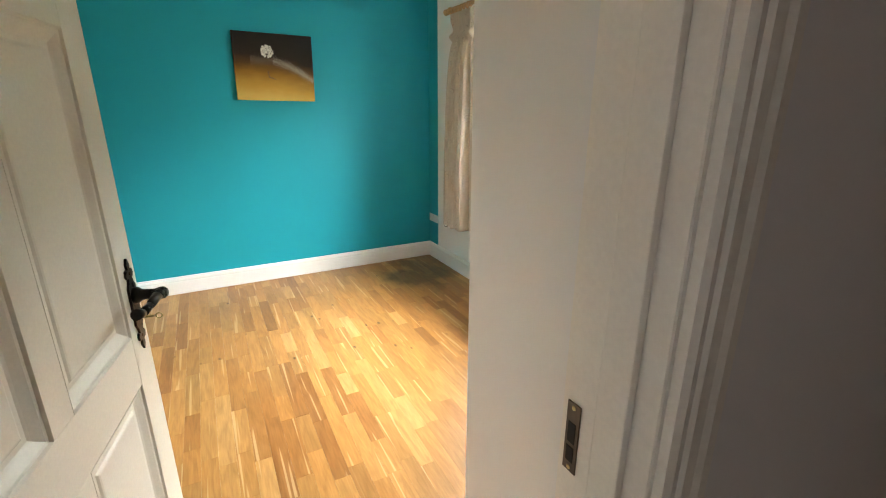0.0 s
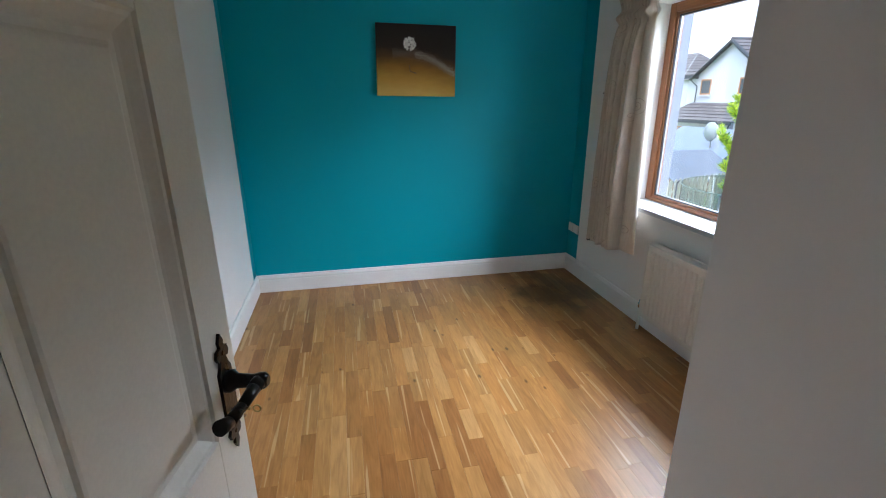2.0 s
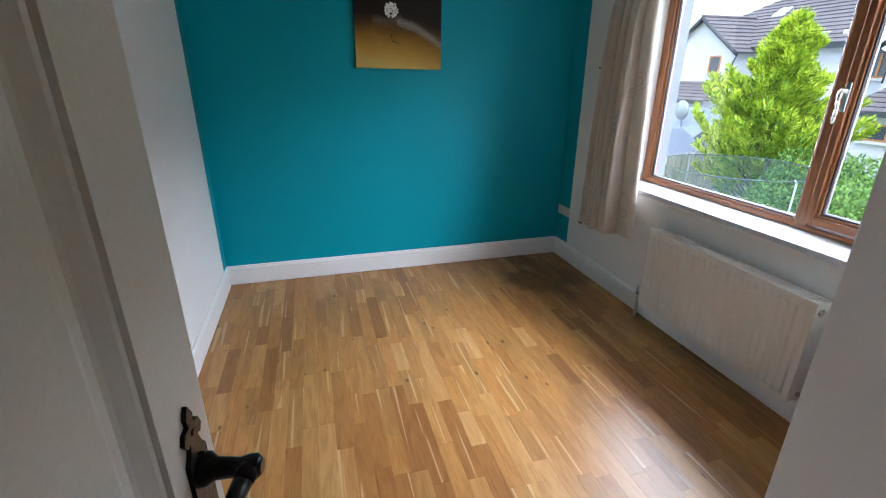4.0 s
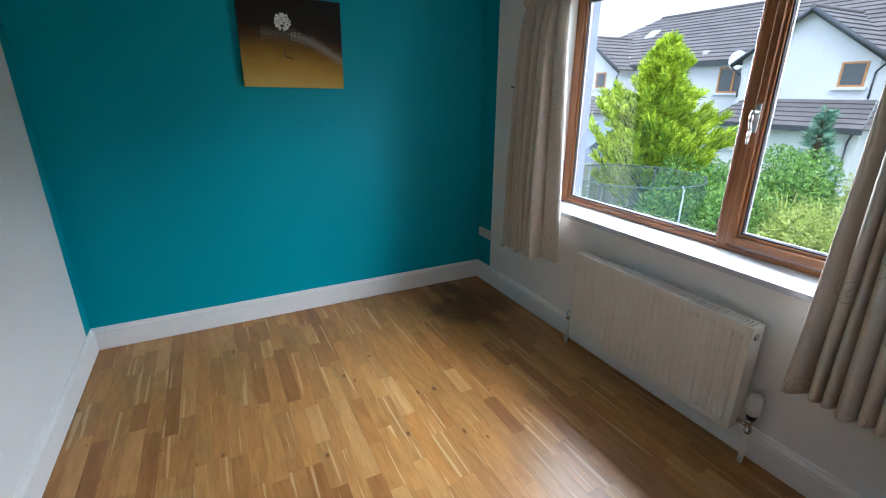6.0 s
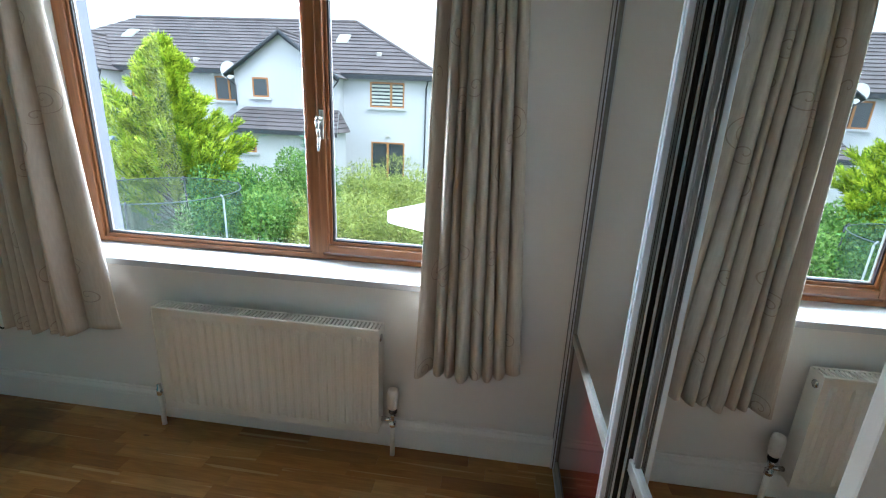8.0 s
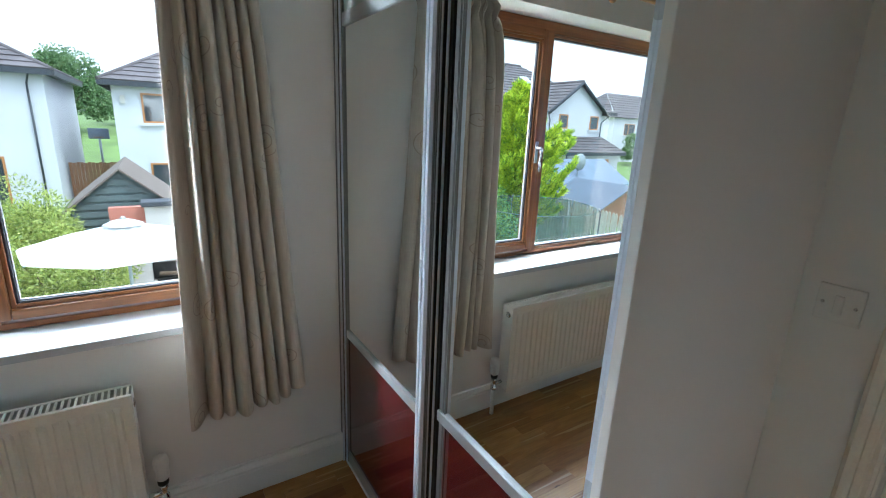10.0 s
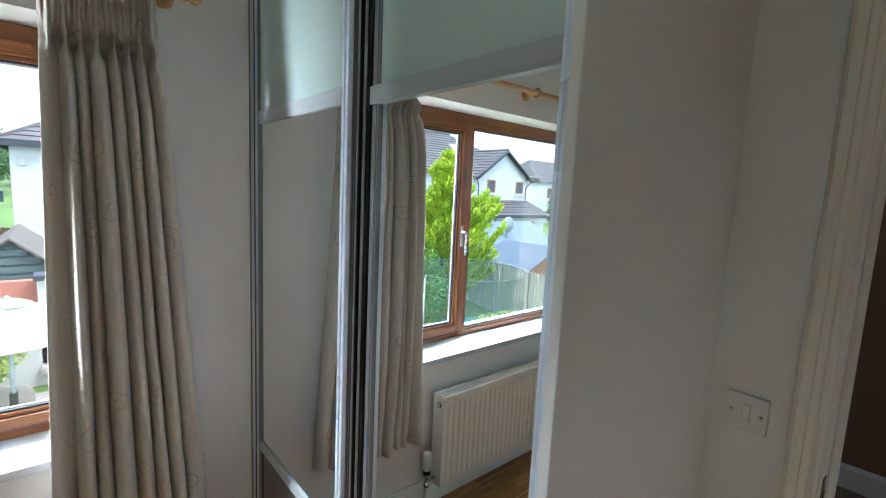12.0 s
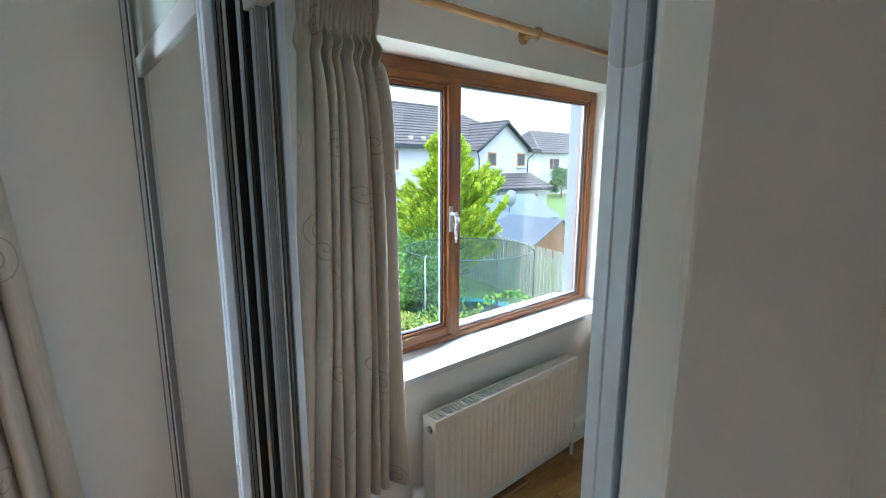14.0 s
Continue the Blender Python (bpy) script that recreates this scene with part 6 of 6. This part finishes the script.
tiled_slope("roof_slope", house2, (30 + OV, S2 - OV, e2), (X2 - OV, S2 - OV, e2), (26, S2 + 4.2, 5.4), (26, S2 + 4.2, 5.4), 14)
tiled_slope("roof_slope", house2, (30 + OV, N2 + OV, e2), (30 + OV, S2 - OV, e2), (26, S2 + 4.2, 5.4), (26, N2 - 4.2, 5.4), 14)
part("fascia", boxes((X2 - OV - 0.03, S2 - OV, e2 - 0.2, X2 - OV + 0.03, N2 + OV, e2 - 0.01), (X2 - OV, N2 + OV - 0.03, e2 - 0.2, 30, N2 + OV + 0.03, e2 - 0.01)), M_fascia, house2)
part("hip", tubes([(X2 - OV, N2 + OV, e2), (26, N2 - 4.2, 5.43)], 0.08, 8), M_slate, house2)
gwindow(house2, X2, 0.3, 1.93, 1.2, 2.32)
gwindow(house2, X2, 0.2, 1.87, -2.0, -0.36, "patio_door")
gwindow(house2, X2, -5.6, -4.0, 1.0, 2.15)
part("wall_box", boxes((X2 - 0.1, 2.45, 1.9, X2, 2.6, 2.2)), M_block, house2)

house3 = thing("house", (40, 52, -2.2), "distant pale house with dark pitched roof", "house", group="houses behind the garden")
part("wall", boxes((36, 46, -2.4, 44, 62, 3.4)), M_render_wall, house3)
tiled_slope("roof_slope", house3, (35.6, 45.6, 3.35), (35.6, 62.4, 3.35), (40, 59, 6.4), (40, 49, 6.4), 10)
tiled_slope("roof_slope", house3, (44.4, 45.6, 3.35), (35.6, 45.6, 3.35), (40, 49, 6.4), (40, 49, 6.4), 10)
gwindow(house3, 36, 48, 50, 1.4, 2.7)
gwindow(house3, 36, 53, 55, 1.4, 2.7)


def broad_tree(name, label, x, y, h, rad_, seed, leaves, size):
    r = random.Random(seed)
    z0 = ground_z(x, y) - 0.1
    t = thing(name, (x, y, z0), label, "tree")
    bm_ = bmesh.new()
    tube(bm_, (x, y, z0), (x, y, z0 + h * 0.5), h * 0.025, 8, h * 0.014)
    lobes = []
    for i in range(16):
        a = r.uniform(0, math.tau)
        f = r.uniform(0.3, 1.0)
        p = Vector((x + rad_ * 0.7 * math.cos(a) * (1.15 - 0.7 * f), y + rad_ * 0.7 * math.sin(a) * (1.15 - 0.7 * f), z0 + h * (0.05 + 0.80 * f)))
        tube(bm_, (x, y, z0 + h * (0.2 + 0.25 * f)), p, h * 0.009, 5, h * 0.003)
        lobes.append((p, rad_ * r.uniform(0.32, 0.55)))
    part("trunk", bm_, M_bark, t)
    vs_, fs_ = [], []
    for k in range(leaves):
        p, s = lobes[r.randrange(16)]
        d = rand_dir(r)
        leaf_quad(vs_, fs_, p + d * s * r.uniform(0.5, 1.05), (d + rand_dir(r)).normalized(), rand_dir(r), size * r.uniform(0.6, 1.3), size * 0.4)
    attach("crown", raw_mesh("crown", vs_, fs_, M_far_tree), t)


broad_tree("broadleaf_tree", "tall green tree on the far slope", 52, 7.2, 6.6, 3.0, 51, 16000, 0.20)
broad_tree("broadleaf_tree", "green tree on the far slope", 58, 11.5, 5.6, 3.0, 52, 12000, 0.21)
broad_tree("broadleaf_tree", "green tree on the far slope", 62, 2.5, 6.0, 3.6, 53, 12000, 0.22)
broad_tree("broadleaf_tree", "dark green tree beside the distant house", 33, 46.5, 3.6, 1.6, 54, 6000, 0.18)
broad_tree("broadleaf_tree", "green tree on the far slope", 60, -8, 7.0, 4.0, 55, 5000, 0.34)

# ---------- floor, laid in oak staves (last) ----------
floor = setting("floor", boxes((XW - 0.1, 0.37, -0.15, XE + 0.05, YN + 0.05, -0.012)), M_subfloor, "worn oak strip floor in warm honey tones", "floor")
SW = 0.0708
LENS = (0.22, 0.28, 0.34, 0.41, 0.48, 0.56)


def stave_bm(ln):
    bm_ = bmesh.new()
    g, c = 0.0001, 0.00025
    lo_ = [bm_.verts.new(p) for p in ((g, g, -0.011), (SW - g, g, -0.011), (SW - g, ln - g, -0.011), (g, ln - g, -0.011))]
    mi = [bm_.verts.new((v.co.x, v.co.y, -0.0006)) for v in lo_]
    up_ = [bm_.verts.new(p) for p in ((g + c, g + c, 0), (SW - g - c, g + c, 0), (SW - g - c, ln - g - c, 0), (g + c, ln - g - c, 0))]
    for a, b in ((lo_, mi), (mi, up_)):
        for i in range(4):
            bm_.faces.new((a[i], a[(i + 1) % 4], b[(i + 1) % 4], b[i]))
    bm_.faces.new(up_)
    return bm_


stave_me = []
for ln in LENS:
    me = bpy.data.meshes.new("stave")
    b_ = stave_bm(ln)
    b_.to_mesh(me)
    b_.free()
    me.materials.append(M_oak)
    stave_me.append(me)
rng = random.Random(77)
count, rest_v, rest_f = 0, [], []
ncol = int((XE - XW) / SW) + 1
for c in range(ncol):
    x = XW - 0.01 + c * SW
    y = 0.375 - rng.random() * 0.3
    first = True
    while y < YN - 0.002:
        k = rng.randrange(len(LENS))
        ln, sc = LENS[k], 1.0
        y0 = y
        if first:
            sc = (y + ln - 0.375) / ln
            y0 = 0.375
            first = False
            y = y0 + ln * sc
            if ln * sc < 0.05:
                continue
        else:
            if y + ln > YN + 0.03:
                sc = (YN + 0.02 - y) / ln
            y = y + ln * sc
        near = -0.62 < x < 1.62 and 1.75 < y0 < 3.95
        if near and count < 300:
            ob = new("stave", stave_me[k])
            ob.parent = floor
            ob.matrix_basis = pose(x, y0, rng.uniform(-0.0003, 0.0003)) @ Matrix.Diagonal((1, sc, 1, 1))
            count += 1
        else:
            me = stave_me[k]
            i0 = len(rest_v)
            rest_v.extend((v.co.x + x, v.co.y * sc + y0, v.co.z) for v in me.vertices)
            rest_f.extend(tuple(i0 + i for i in p.vertices) for p in me.polygons)
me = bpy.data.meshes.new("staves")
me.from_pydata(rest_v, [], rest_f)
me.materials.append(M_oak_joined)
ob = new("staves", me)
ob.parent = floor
tagged(ob, kind="stuff")
